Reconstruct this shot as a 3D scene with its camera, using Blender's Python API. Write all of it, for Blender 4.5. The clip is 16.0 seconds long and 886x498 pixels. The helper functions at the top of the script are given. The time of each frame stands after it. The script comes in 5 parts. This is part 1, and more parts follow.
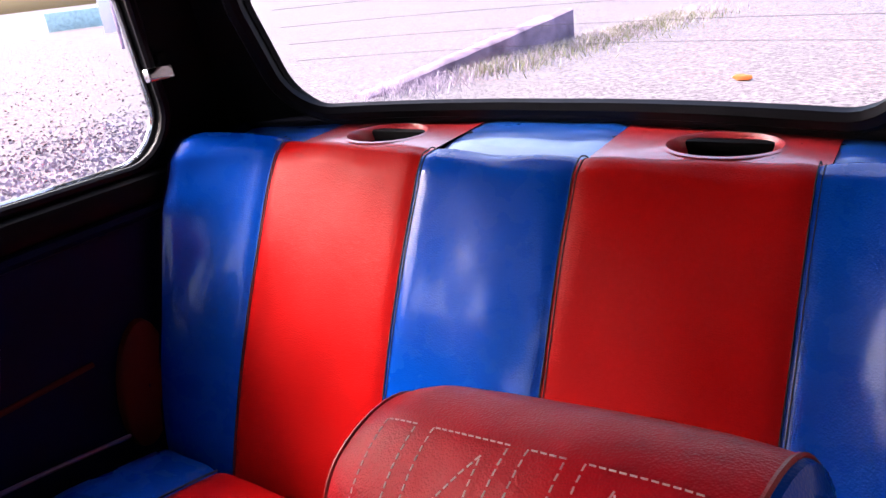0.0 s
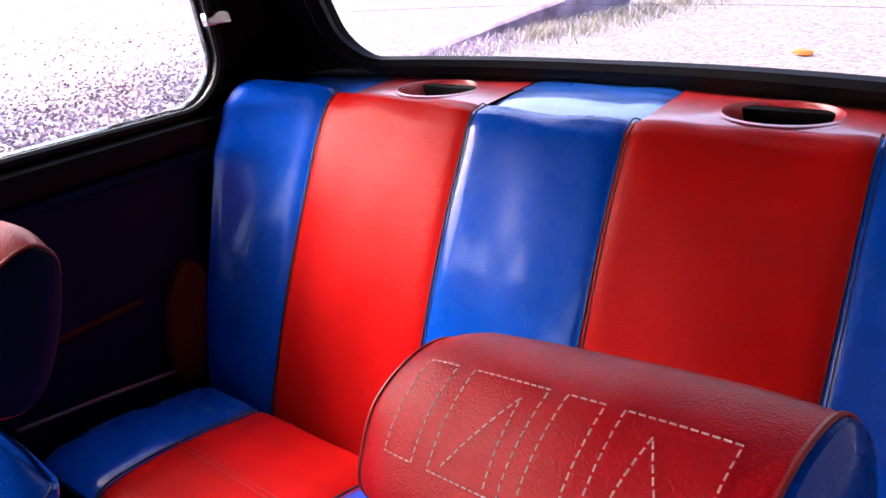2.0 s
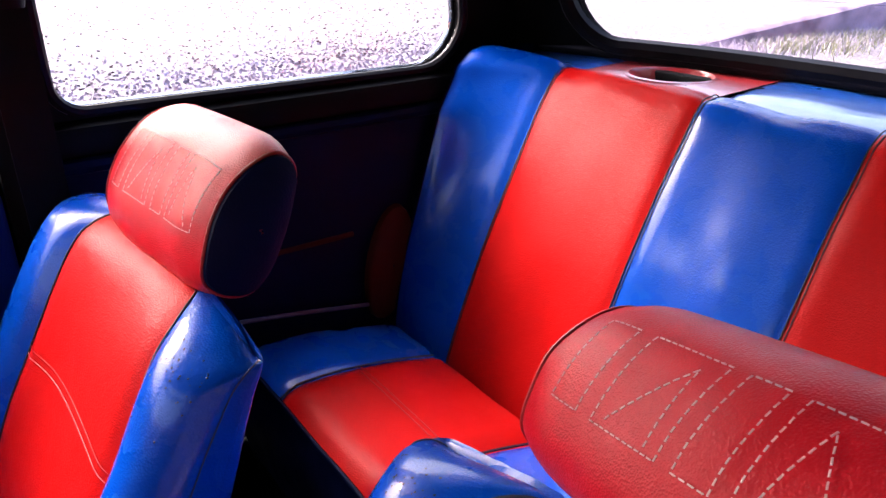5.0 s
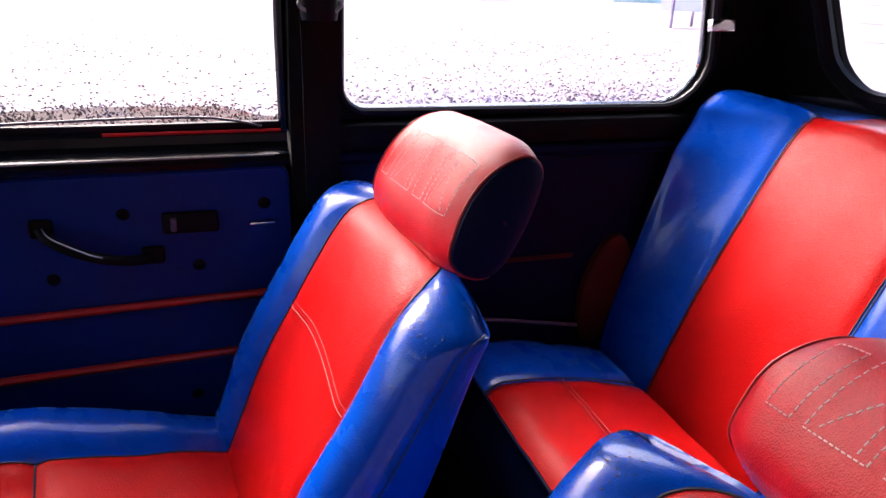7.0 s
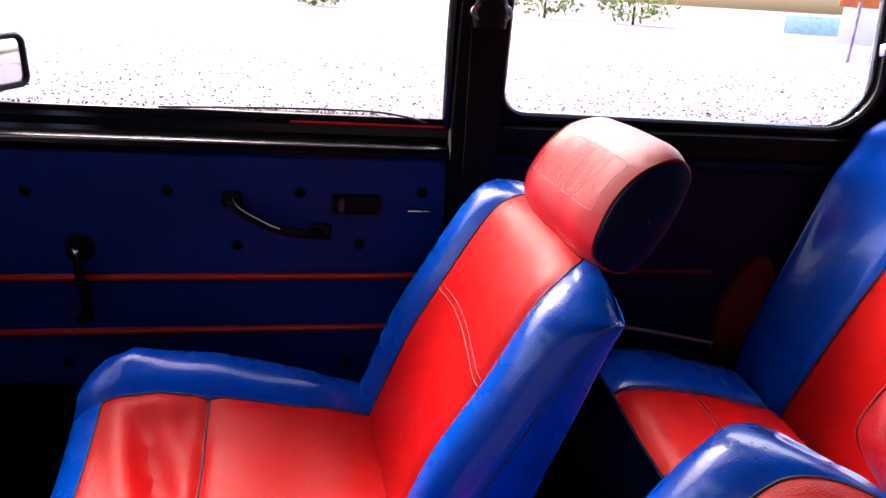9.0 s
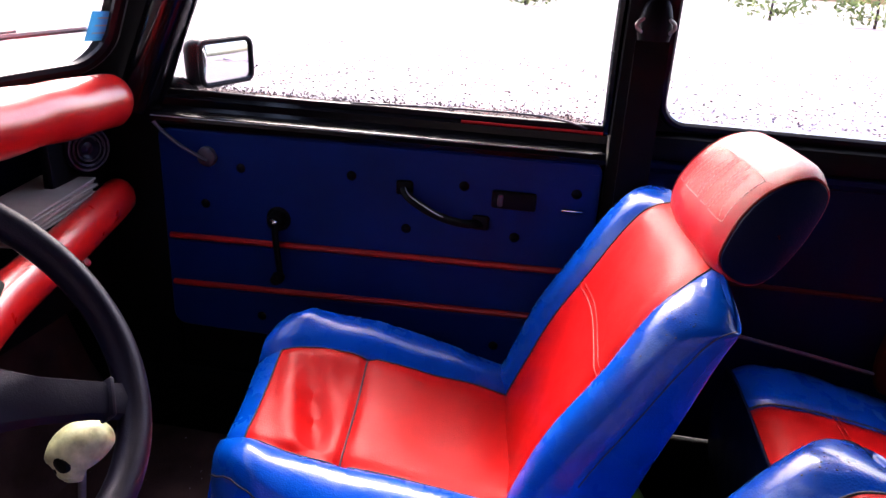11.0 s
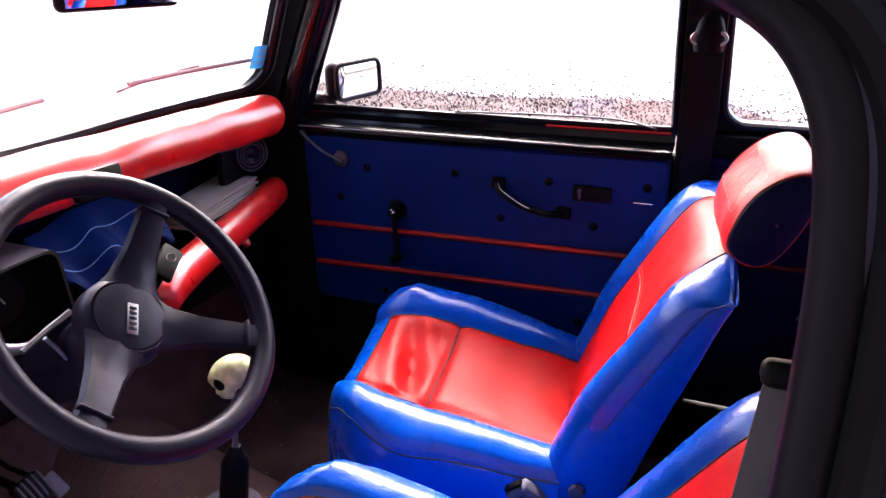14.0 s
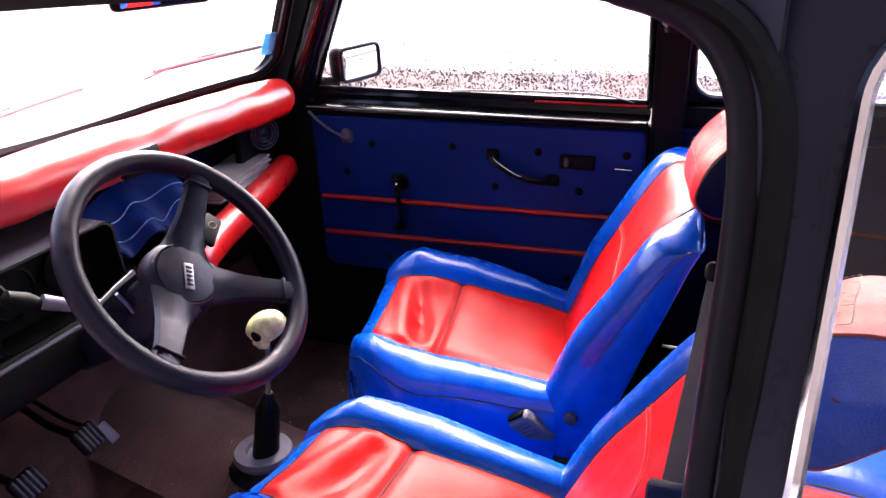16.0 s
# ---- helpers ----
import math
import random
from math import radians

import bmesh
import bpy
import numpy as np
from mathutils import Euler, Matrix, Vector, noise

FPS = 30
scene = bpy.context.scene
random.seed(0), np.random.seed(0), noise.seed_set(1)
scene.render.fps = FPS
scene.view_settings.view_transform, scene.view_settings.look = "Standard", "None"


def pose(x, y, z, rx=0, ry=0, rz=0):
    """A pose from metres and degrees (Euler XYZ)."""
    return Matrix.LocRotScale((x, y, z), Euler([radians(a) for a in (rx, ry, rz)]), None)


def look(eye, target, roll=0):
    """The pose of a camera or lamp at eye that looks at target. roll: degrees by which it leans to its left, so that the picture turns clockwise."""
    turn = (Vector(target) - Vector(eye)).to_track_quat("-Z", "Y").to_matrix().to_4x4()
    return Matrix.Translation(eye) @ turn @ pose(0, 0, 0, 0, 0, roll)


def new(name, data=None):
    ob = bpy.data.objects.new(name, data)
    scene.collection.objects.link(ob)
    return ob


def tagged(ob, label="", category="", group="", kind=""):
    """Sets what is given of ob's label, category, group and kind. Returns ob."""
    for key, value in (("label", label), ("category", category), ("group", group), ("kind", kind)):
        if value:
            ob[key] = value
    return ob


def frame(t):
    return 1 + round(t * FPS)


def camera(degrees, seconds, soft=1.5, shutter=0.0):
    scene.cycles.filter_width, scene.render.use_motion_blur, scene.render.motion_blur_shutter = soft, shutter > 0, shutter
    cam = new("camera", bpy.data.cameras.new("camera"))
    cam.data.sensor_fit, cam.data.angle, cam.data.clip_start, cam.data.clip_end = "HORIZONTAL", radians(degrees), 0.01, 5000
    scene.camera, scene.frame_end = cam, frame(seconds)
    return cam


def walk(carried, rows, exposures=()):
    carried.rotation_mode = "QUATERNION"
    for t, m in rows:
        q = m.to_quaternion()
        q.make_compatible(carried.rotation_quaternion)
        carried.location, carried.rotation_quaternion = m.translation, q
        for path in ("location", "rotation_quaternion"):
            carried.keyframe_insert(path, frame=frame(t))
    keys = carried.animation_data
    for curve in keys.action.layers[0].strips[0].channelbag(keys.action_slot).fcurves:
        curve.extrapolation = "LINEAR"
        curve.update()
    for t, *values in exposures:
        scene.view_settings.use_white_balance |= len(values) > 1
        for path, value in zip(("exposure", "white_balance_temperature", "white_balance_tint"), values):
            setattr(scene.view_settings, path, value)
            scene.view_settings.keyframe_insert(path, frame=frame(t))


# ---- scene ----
cam = camera(62.3, 16.0)
PATH = [
    (0, (-0.497, 0.134, 1.092), (0.576, -1.388, 0.362), -6.8),
    (0.5, (-0.493, 0.137, 1.087), (0.585, -1.364, 0.322), -6.1),
    (1, (-0.493, 0.141, 1.086), (0.596, -1.34, 0.299), -5.8),
    (1.5, (-0.495, 0.144, 1.087), (0.619, -1.303, 0.272), -5.8),
    (2, (-0.496, 0.149, 1.083), (0.648, -1.279, 0.275), -5.0),
    (2.5, (-0.499, 0.154, 1.076), (0.695, -1.236, 0.274), -4.1),
    (3, (-0.503, 0.158, 1.072), (0.739, -1.19, 0.271), -3.3),
    (5.5, (-0.517, 0.184, 1.057), (1.057, -0.76, 0.263), 0.0),
    (6, (-0.526, 0.199, 1.054), (1.124, -0.633, 0.287), 0.6),
    (6.5, (-0.55, 0.221, 1.046), (1.18, -0.476, 0.325), 1.0),
    (7, (-0.576, 0.243, 1.043), (1.205, -0.336, 0.34), 1.8),
    (7.5, (-0.597, 0.262, 1.042), (1.213, -0.243, 0.359), 2.1),
    (8, (-0.614, 0.28, 1.04), (1.223, -0.135, 0.366), 2.7),
    (8.5, (-0.63, 0.286, 1.032), (1.226, -0.04, 0.361), 3.7),
    (9, (-0.655, 0.274, 1.028), (1.218, 0.053, 0.361), 3.4),
    (9.5, (-0.675, 0.267, 1.03), (1.207, 0.169, 0.361), 3.3),
    (12, (-0.805, 0.122, 1.086), (0.99, 0.646, 0.375), 1.7),
    (12.5, (-0.829, 0.074, 1.102), (0.939, 0.688, 0.396), 0.4),
    (13, (-0.857, 0.039, 1.111), (0.897, 0.7, 0.413), 0.3),
    (13.5, (-0.893, 0.008, 1.126), (0.833, 0.723, 0.411), -1.0),
    (14, (-0.934, -0.012, 1.133), (0.781, 0.718, 0.407), -0.8),
    (14.5, (-0.983, -0.022, 1.145), (0.722, 0.717, 0.404), -0.9),
    (15, (-1.043, -0.026, 1.153), (0.654, 0.712, 0.397), -1.8),
    (15.5, (-1.077, -0.027, 1.16), (0.618, 0.699, 0.387), -2.3),
    (16, (-1.11, -0.037, 1.171), (0.6, 0.643, 0.389), -1.8),
]
walk(cam, [(t, look(eye, target, roll)) for t, eye, target, roll in PATH], exposures=[(0.0, 2.32, 6250, 16), (1.5, 2.45, 6250, 16), (3.0, 2.6, 6250, 16), (6.0, 2.60, 6250, 16), (9.0, 2.58, 6250, 16), (12.0, 3.05, 6250, 16), (14.0, 3.32, 6250, 16), (16.0, 3.6, 6250, 16)])

# ---- light: bright overcast day ----
SUN_EL, SUN_AZ = 42.0, 72.0
world = bpy.data.worlds.new("world")
scene.world = world
world.use_nodes = True
wn, wl = world.node_tree.nodes, world.node_tree.links
sky = wn.new("ShaderNodeTexSky")
sky.sky_type, sky.sun_disc = "NISHITA", False
sky.sun_elevation, sky.sun_rotation = radians(SUN_EL), radians(SUN_AZ)
sky.air_density, sky.dust_density, sky.ozone_density = 1.0, 6.0, 0.4
wl.new(sky.outputs[0], wn["Background"].inputs[0])
wn["Background"].inputs[1].default_value = 0.185
sun = new("sun", bpy.data.lights.new("sun", "SUN"))
sun.data.energy, sun.data.angle, sun.data.color = 1.25, radians(28), (1.0, 0.96, 0.93)
_az, _el = radians(SUN_AZ), radians(SUN_EL)
sun.matrix_world = look((math.sin(_az) * math.cos(_el) * 9, math.cos(_az) * math.cos(_el) * 9, math.sin(_el) * 9), (0, 0, 0))


# ---- materials ----
def material(name, color, rough=0.5, metal=0.0, vary=0.15, scale=6.0, bump=0.0, bump_scale=300.0, spots=0.0, coat=0.0, spec=0.5, kind="noise"):
    """A principled material with broad variation, optional fine relief and worn spots."""
    m = bpy.data.materials.new(name)
    m.use_nodes = True
    n, l = m.node_tree.nodes, m.node_tree.links
    p = n["Principled BSDF"]
    co = n.new("ShaderNodeTexCoord")
    a = n.new("ShaderNodeTexNoise")
    a.inputs["Scale"].default_value, a.inputs["Detail"].default_value = scale, 6
    l.new(co.outputs["Object"], a.inputs["Vector"])
    ramp = n.new("ShaderNodeMapRange")
    ramp.inputs[1].default_value, ramp.inputs[2].default_value = 0.3, 0.7
    ramp.inputs[3].default_value, ramp.inputs[4].default_value = 1 - vary, 1 + vary
    l.new(a.outputs["Fac"], ramp.inputs[0])
    mul = n.new("ShaderNodeMix")
    mul.data_type, mul.blend_type = "RGBA", "MULTIPLY"
    mul.inputs[0].default_value = 1.0
    mul.inputs[6].default_value = (*color, 1)
    l.new(ramp.outputs[0], mul.inputs[7])
    l.new(mul.outputs[2], p.inputs["Base Color"])
    rr = n.new("ShaderNodeMapRange")
    rr.inputs[1].default_value, rr.inputs[2].default_value = 0.3, 0.7
    rr.inputs[3].default_value, rr.inputs[4].default_value = max(0.02, rough - 0.07), min(1, rough + 0.07)
    b = n.new("ShaderNodeTexNoise")
    b.inputs["Scale"].default_value, b.inputs["Detail"].default_value = scale * 5, 4
    l.new(co.outputs["Object"], b.inputs["Vector"])
    l.new(b.outputs["Fac"], rr.inputs[0])
    l.new(rr.outputs[0], p.inputs["Roughness"])
    p.inputs["Metallic"].default_value = metal
    p.inputs["Specular IOR Level"].default_value = spec
    p.inputs["Coat Weight"].default_value = coat
    p.inputs["Coat Roughness"].default_value = 0.12
    if bump:
        if kind == "grain":
            t = n.new("ShaderNodeTexVoronoi")
            t.inputs["Scale"].default_value = bump_scale
            out = t.outputs["Distance"]
        elif kind == "rib":
            t = n.new("ShaderNodeTexWave")
            t.inputs["Scale"].default_value = bump_scale
            t.bands_direction = "Y"
            out = t.outputs["Fac"]
        else:
            t = n.new("ShaderNodeTexNoise")
            t.inputs["Scale"].default_value, t.inputs["Detail"].default_value = bump_scale, 5
            out = t.outputs["Fac"]
        l.new(co.outputs["Object"], t.inputs["Vector"])
        bp = n.new("ShaderNodeBump")
        bp.inputs["Strength"].default_value, bp.inputs["Distance"].default_value = bump, 0.002
        l.new(out, bp.inputs["Height"])
        l.new(bp.outputs[0], p.inputs["Normal"])
        if kind == "grain":
            # soft creases and hollows under the fine grain
            w, b2 = n.new("ShaderNodeTexNoise"), n.new("ShaderNodeBump")
            w.inputs["Scale"].default_value, w.inputs["Detail"].default_value, w.inputs["Distortion"].default_value = 16, 3, 1.2
            b2.inputs["Strength"].default_value, b2.inputs["Distance"].default_value = 0.06, 0.012
            l.new(co.outputs["Object"], w.inputs["Vector"])
            l.new(w.outputs["Fac"], b2.inputs["Height"])
            l.new(b2.outputs[0], bp.inputs["Normal"])
    return m


RED = material("red_vinyl", (0.44, 0.0045, 0.004), 0.36, vary=0.12, scale=5, bump=0.22, bump_scale=480, kind="grain", spec=0.09)
RED_SOFT = material("faded_red_vinyl", (0.54, 0.005, 0.014), 0.36, vary=0.14, scale=7, bump=0.26, bump_scale=560, kind="grain", spec=0.14, coat=0.06)
BLUE = material("blue_vinyl", (0.0004, 0.056, 0.42), 0.28, vary=0.10, scale=4, bump=0.18, bump_scale=420, kind="grain", spec=0.14, coat=0.45)
# the blue vinyl again, its colour darkened to stand for shade
BLUE_SHADED = material("shaded_blue_vinyl", (0.0005, 0.003, 0.022), 0.55, vary=0.15, scale=5, bump=0.2, bump_scale=420, kind="grain", spec=0.08)
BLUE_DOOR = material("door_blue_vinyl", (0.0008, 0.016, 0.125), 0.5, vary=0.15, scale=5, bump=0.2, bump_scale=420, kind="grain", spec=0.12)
SILVER = material("dull_silver", (0.30, 0.29, 0.31), 0.42, metal=0.7, vary=0.2, scale=40)
LIGHTGREY = material("light_grey_plastic", (0.085, 0.08, 0.105), 0.45, vary=0.12, bump=0.12, bump_scale=400)
STITCH_BLUE = material("pale_blue_thread", (0.20, 0.32, 0.62), 0.7)
WIPER = material("wiper_metal", (0.10, 0.06, 0.08), 0.5)
# red vinyl with the shade beside the rear seat put into its colour
RED_SHADED = material("shaded_red_vinyl", (0.055, 0.010, 0.005), 0.6, bump=0.2, bump_scale=400, spec=0.1)
DARKWALL = material("dark_wall", (0.05, 0.042, 0.045), 0.9, vary=0.4, scale=2, bump=0.8, bump_scale=20, spec=0.1)
DASH_RED = material("glossy_red_vinyl", (0.58, 0.005, 0.003), 0.34, vary=0.10, scale=4, bump=0.15, bump_scale=420, kind="grain", spec=0.6, coat=0.9)
DASH_RED.node_tree.nodes["Principled BSDF"].inputs["Coat Roughness"].default_value = 0.26
BLUE_SHELF = material("glossy_blue_vinyl", (0.004, 0.10, 0.50), 0.34, vary=0.12, scale=7, bump=0.10, bump_scale=520, kind="grain", spec=0.9, coat=1.0)
BLUE_SHELF.node_tree.nodes["Principled BSDF"].inputs["Coat Roughness"].default_value = 0.16
RED_SHELF = material("sunlit_red_vinyl", (0.52, 0.012, 0.016), 0.42, vary=0.14, scale=7, bump=0.12, bump_scale=520, kind="grain", spec=0.8, coat=0.8)
RED_SHELF.node_tree.nodes["Principled BSDF"].inputs["Coat Roughness"].default_value = 0.22
RED_SOFT.node_tree.nodes["Principled BSDF"].inputs["Coat Roughness"].default_value = 0.38
for _m, _ior in ((BLUE_SHELF, 2.0), (RED_SHELF, 1.8), (DASH_RED, 1.55), (BLUE, 1.55)):
    _m.node_tree.nodes["Principled BSDF"].inputs["Coat IOR"].default_value = _ior
STEEL = material("dull_steel", (0.34, 0.34, 0.36), 0.38, metal=1.0, vary=0.2, scale=30)
PIPE_RED = material("red_piping", (0.32, 0.005, 0.005), 0.4, bump=0.2, bump_scale=500)
THREAD = material("pale_thread", (0.78, 0.46, 0.46), 0.8, bump=0.3, bump_scale=900)
FADED_THREAD = material("faded_red_thread", (0.62, 0.12, 0.11), 0.7)
STITCH_DARK = material("dark_blue_thread", (0.004, 0.014, 0.07), 0.6)
SEAM = material("dark_seam", (0.012, 0.008, 0.02), 0.7, vary=0.2)
BLACK = material("black_trim", (0.0010, 0.0010, 0.0013), 0.6, vary=0.3, bump=0.1, bump_scale=300, spec=0.10)
GLOSS = material("black_paint", (0.003, 0.003, 0.0045), 0.16, vary=0.3, scale=12, spec=0.22)
RUBBER = material("black_rubber", (0.005, 0.005, 0.006), 0.42, vary=0.2, bump=0.06, bump_scale=200, spec=0.10)
PLASTIC = material("dark_grey_plastic", (0.0050, 0.0045, 0.0115), 0.38, vary=0.15, scale=8, bump=0.12, bump_scale=620, kind="grain", spec=0.21)
GREYP = material("grey_plastic", (0.05, 0.048, 0.062), 0.42, vary=0.15, bump=0.12, bump_scale=400, spec=0.5)
CHROME = material("chrome", (0.75, 0.75, 0.78), 0.14, metal=1.0, vary=0.08, scale=20)
CARPET = material("brown_carpet", (0.075, 0.040, 0.035), 0.95, vary=0.45, scale=9, bump=1.0, bump_scale=260, spec=0.1)
MAT = material("ribbed_mat", (0.115, 0.062, 0.055), 0.8, vary=0.35, scale=6, bump=1.0, bump_scale=55, kind="rib", spec=0.2)
PAPER = material("paper", (0.34, 0.29, 0.27), 0.8, vary=0.15, scale=14)
BONE = material("bone_resin", (0.42, 0.42, 0.22), 0.42, vary=0.45, scale=55, bump=0.5, bump_scale=90)
WEB = material("grey_webbing", (0.06, 0.06, 0.07), 0.7, vary=0.2, bump=0.5, bump_scale=500)
NAVY = material("dark_blue_body_paint", (0.007, 0.008, 0.018), 0.32, vary=0.25, scale=10, spec=0.18)
PALE = material("pale_body_paint", (0.72, 0.70, 0.74), 0.25, vary=0.05, coat=0.4)
ORANGE = material("orange_plastic", (0.50, 0.11, 0.015), 0.5)
GREEN = material("green_plastic", (0.16, 0.42, 0.03), 0.4, vary=0.4, scale=30)
MIRROR = material("mirror_glass", (0.85, 0.86, 0.88), 0.02, metal=1.0, vary=0.0)
GRAVEL = material("pale_gravel", (0.150, 0.132, 0.150), 0.95, vary=0.60, scale=30.0, bump=1.0, bump_scale=45, spec=0.15)
DARK_BROWN = material("dark_brown", (0.045, 0.030, 0.030), 0.95, vary=0.5, scale=4, bump=1.0, bump_scale=40, spec=0.1)
STRAW = material("dry_grass", (0.46, 0.38, 0.46), 0.9, vary=0.4, scale=3, spec=0.1)
DRY = material("grey_dry_grass", (0.31, 0.25, 0.32), 0.9, vary=0.5, scale=3, spec=0.1)
GRASS = material("grass", (0.22, 0.22, 0.13), 0.9, vary=0.6, scale=3, spec=0.1)
CONCRETE = material("weathered_concrete", (0.25, 0.19, 0.27), 0.9, vary=0.6, scale=2.5, bump=0.8, bump_scale=25, spec=0.1)
LEAF = material("yellow_green_foliage", (0.20, 0.24, 0.08), 0.8, vary=0.5, scale=2, spec=0.2)
TEAL = material("teal_paint", (0.42, 0.60, 0.60), 0.6, vary=0.2)

for _m in (PLASTIC, GREYP, LIGHTGREY, RUBBER):
    _m.node_tree.nodes["Principled BSDF"].inputs["Specular Tint"].default_value = (0.82, 0.74, 1.0, 1)


def paper_film(name, color):
    """Thin printed paper that lets light through."""
    m = bpy.data.materials.new(name)
    m.use_nodes = True
    n, l = m.node_tree.nodes, m.node_tree.links
    t, d, mx, sp = (n.new("ShaderNode" + k) for k in ("BsdfTranslucent", "BsdfDiffuse", "MixShader", "TexNoise"))
    sp.inputs["Scale"].default_value = 90
    tone = n.new("ShaderNodeMix")
    tone.data_type = "RGBA"
    tone.inputs[6].default_value, tone.inputs[7].default_value = (*color, 1), (color[0] * 1.6, color[1] * 1.2, color[2] * 1.1, 1)
    l.new(sp.outputs["Fac"], tone.inputs[0])
    for s in (t, d):
        l.new(tone.outputs[2], s.inputs[0])
    l.new(t.outputs[0], mx.inputs[1])
    l.new(d.outputs[0], mx.inputs[2])
    l.new(mx.outputs[0], n["Material Output"].inputs[0])
    return m


STICKER = paper_film("blue_sticker", (0.10, 0.34, 0.52))


def glass_material(name, tint):
    m = bpy.data.materials.new(name)
    m.use_nodes = True
    n, l = m.node_tree.nodes, m.node_tree.links
    n.remove(n["Principled BSDF"])
    tr, gl, fr, mx = (n.new("ShaderNode" + k) for k in ("BsdfTransparent", "BsdfGlossy", "LayerWeight", "MixShader"))
    tr.inputs[0].default_value = (*tint, 1)
    gl.inputs[1].default_value = 0.02
    pw, ml = n.new("ShaderNodeMath"), n.new("ShaderNodeMath")
    pw.operation, ml.operation = "POWER", "MULTIPLY_ADD"
    pw.inputs[1].default_value = 5.0
    ml.inputs[1].default_value, ml.inputs[2].default_value = 0.45, 0.02
    fr.inputs[0].default_value = 0.5
    l.new(fr.outputs["Facing"], pw.inputs[0])
    l.new(pw.outputs[0], ml.inputs[0])
    l.new(ml.outputs[0], mx.inputs[0])
    l.new(tr.outputs[0], mx.inputs[1])
    l.new(gl.outputs[0], mx.inputs[2])
    l.new(mx.outputs[0], n["Material Output"].inputs[0])
    return m


GLASS = glass_material("window_glass", (0.97, 0.97, 0.98))


# ---- mesh helpers ----
def part(name, bm, mat, parent=None, label="", sharp=40):
    """One mesh object out of a bmesh, under a thing where a parent is given."""
    bmesh.ops.recalc_face_normals(bm, faces=bm.faces)
    me = bpy.data.meshes.new(name)
    bm.to_mesh(me)
    bm.free()
    me.materials.append(mat)
    for p in me.polygons:
        p.use_smooth = True
    me.set_sharp_from_angle(angle=radians(sharp))
    ob = new(name, me)
    if parent is not None:
        ob.parent = parent
    if label:
        ob["label"] = label
    return ob


def thing(name, label, category, group="", kind=""):
    return tagged(new(name), label, category, group, kind)


def rbox(size, at=(0, 0, 0), rot=(0, 0, 0), bevel=0.005, seg=2):
    bm = bmesh.new()
    bmesh.ops.create_cube(bm, size=1)
    bmesh.ops.scale(bm, vec=size, verts=bm.verts)
    if bevel:
        bmesh.ops.bevel(bm, geom=list(bm.edges), offset=min(bevel, min(size) * 0.49), segments=seg, profile=0.5, affect="EDGES")
    bmesh.ops.transform(bm, matrix=pose(*at, *rot), verts=bm.verts)
    return bm


def loft(loops, closed=True, cap=False):
    """Quads between rings of equal length."""
    bm = bmesh.new()
    rings = [[bm.verts.new(p) for p in ring] for ring in loops]
    n = len(rings[0])
    for a, b in zip(rings, rings[1:]):
        for i in range(n if closed else n - 1):
            j = (i + 1) % n
            bm.faces.new((a[i], a[j], b[j], b[i]))
    if cap:
        bm.faces.new(rings[0])
        bm.faces.new(rings[-1])
    return bm


def grid(f, us, vs):
    return loft([[f(u, v) for u in us] for v in vs], closed=False)


def steps(a, b, n):
    return [a + (b - a) * i / n for i in range(n + 1)]


def tube(pts, r, res=8, closed=False, flat=1.0):
    """A round bar along points; flat squeezes it in its second direction."""
    pts = [Vector(p) for p in pts]
    n = len(pts)
    rings = []
    side = None
    for i, p in enumerate(pts):
        d = (pts[(i + 1) % n] - pts[i - 1]) if closed else (pts[min(i + 1, n - 1)] - pts[max(i - 1, 0)])
        d.normalize()
        if side is None:
            side = d.orthogonal().normalized() if abs(d.z) > 0.9 else d.cross(Vector((0, 0, 1))).normalized()
        side = (side - d * side.dot(d)).normalized()
        up = d.cross(side)
        rad = r(i / (n - 1)) if callable(r) else r
        rings.append([p + side * math.cos(k * 2 * math.pi / res) * rad + up * math.sin(k * 2 * math.pi / res) * rad * flat for k in range(res)])
    if closed:
        rings.append(rings[0])
        bm = bmesh.new()
        vs = [[bm.verts.new(q) for q in ring] for ring in rings[:-1]]
        for i in range(n):
            a, b = vs[i], vs[(i + 1) % n]
            for k in range(res):
                bm.faces.new((a[k], a[(k + 1) % res], b[(k + 1) % res], b[k]))
        return bm
    return loft(rings, cap=True)


def lathe(profile, n=24, m=Matrix()):
    """Turned body: profile of (radius, height) round z, placed by m."""
    rings = [[m @ Vector((r * math.cos(2 * math.pi * k / n), r * math.sin(2 * math.pi * k / n), z)) for k in range(n)] for r, z in profile]
    return loft(rings, cap=True)


def smooth(pts, n=6, closed=False):
    """Catmull-Rom through points."""
    pts = [Vector(p) for p in pts]
    m, out = len(pts), []
    for i in range(m if closed else m - 1):
        p0, p1, p2, p3 = (pts[(i + k) % m] if closed else pts[min(max(i + k, 0), m - 1)] for k in (-1, 0, 1, 2))
        for j in range(n):
            t = j / n
            out.append(0.5 * ((2 * p1) + (p2 - p0) * t + (2 * p0 - 5 * p1 + 4 * p2 - p3) * t * t + (3 * p1 - p0 - 3 * p2 + p3) * t ** 3))
    if not closed:
        out.append(pts[-1])
    return out


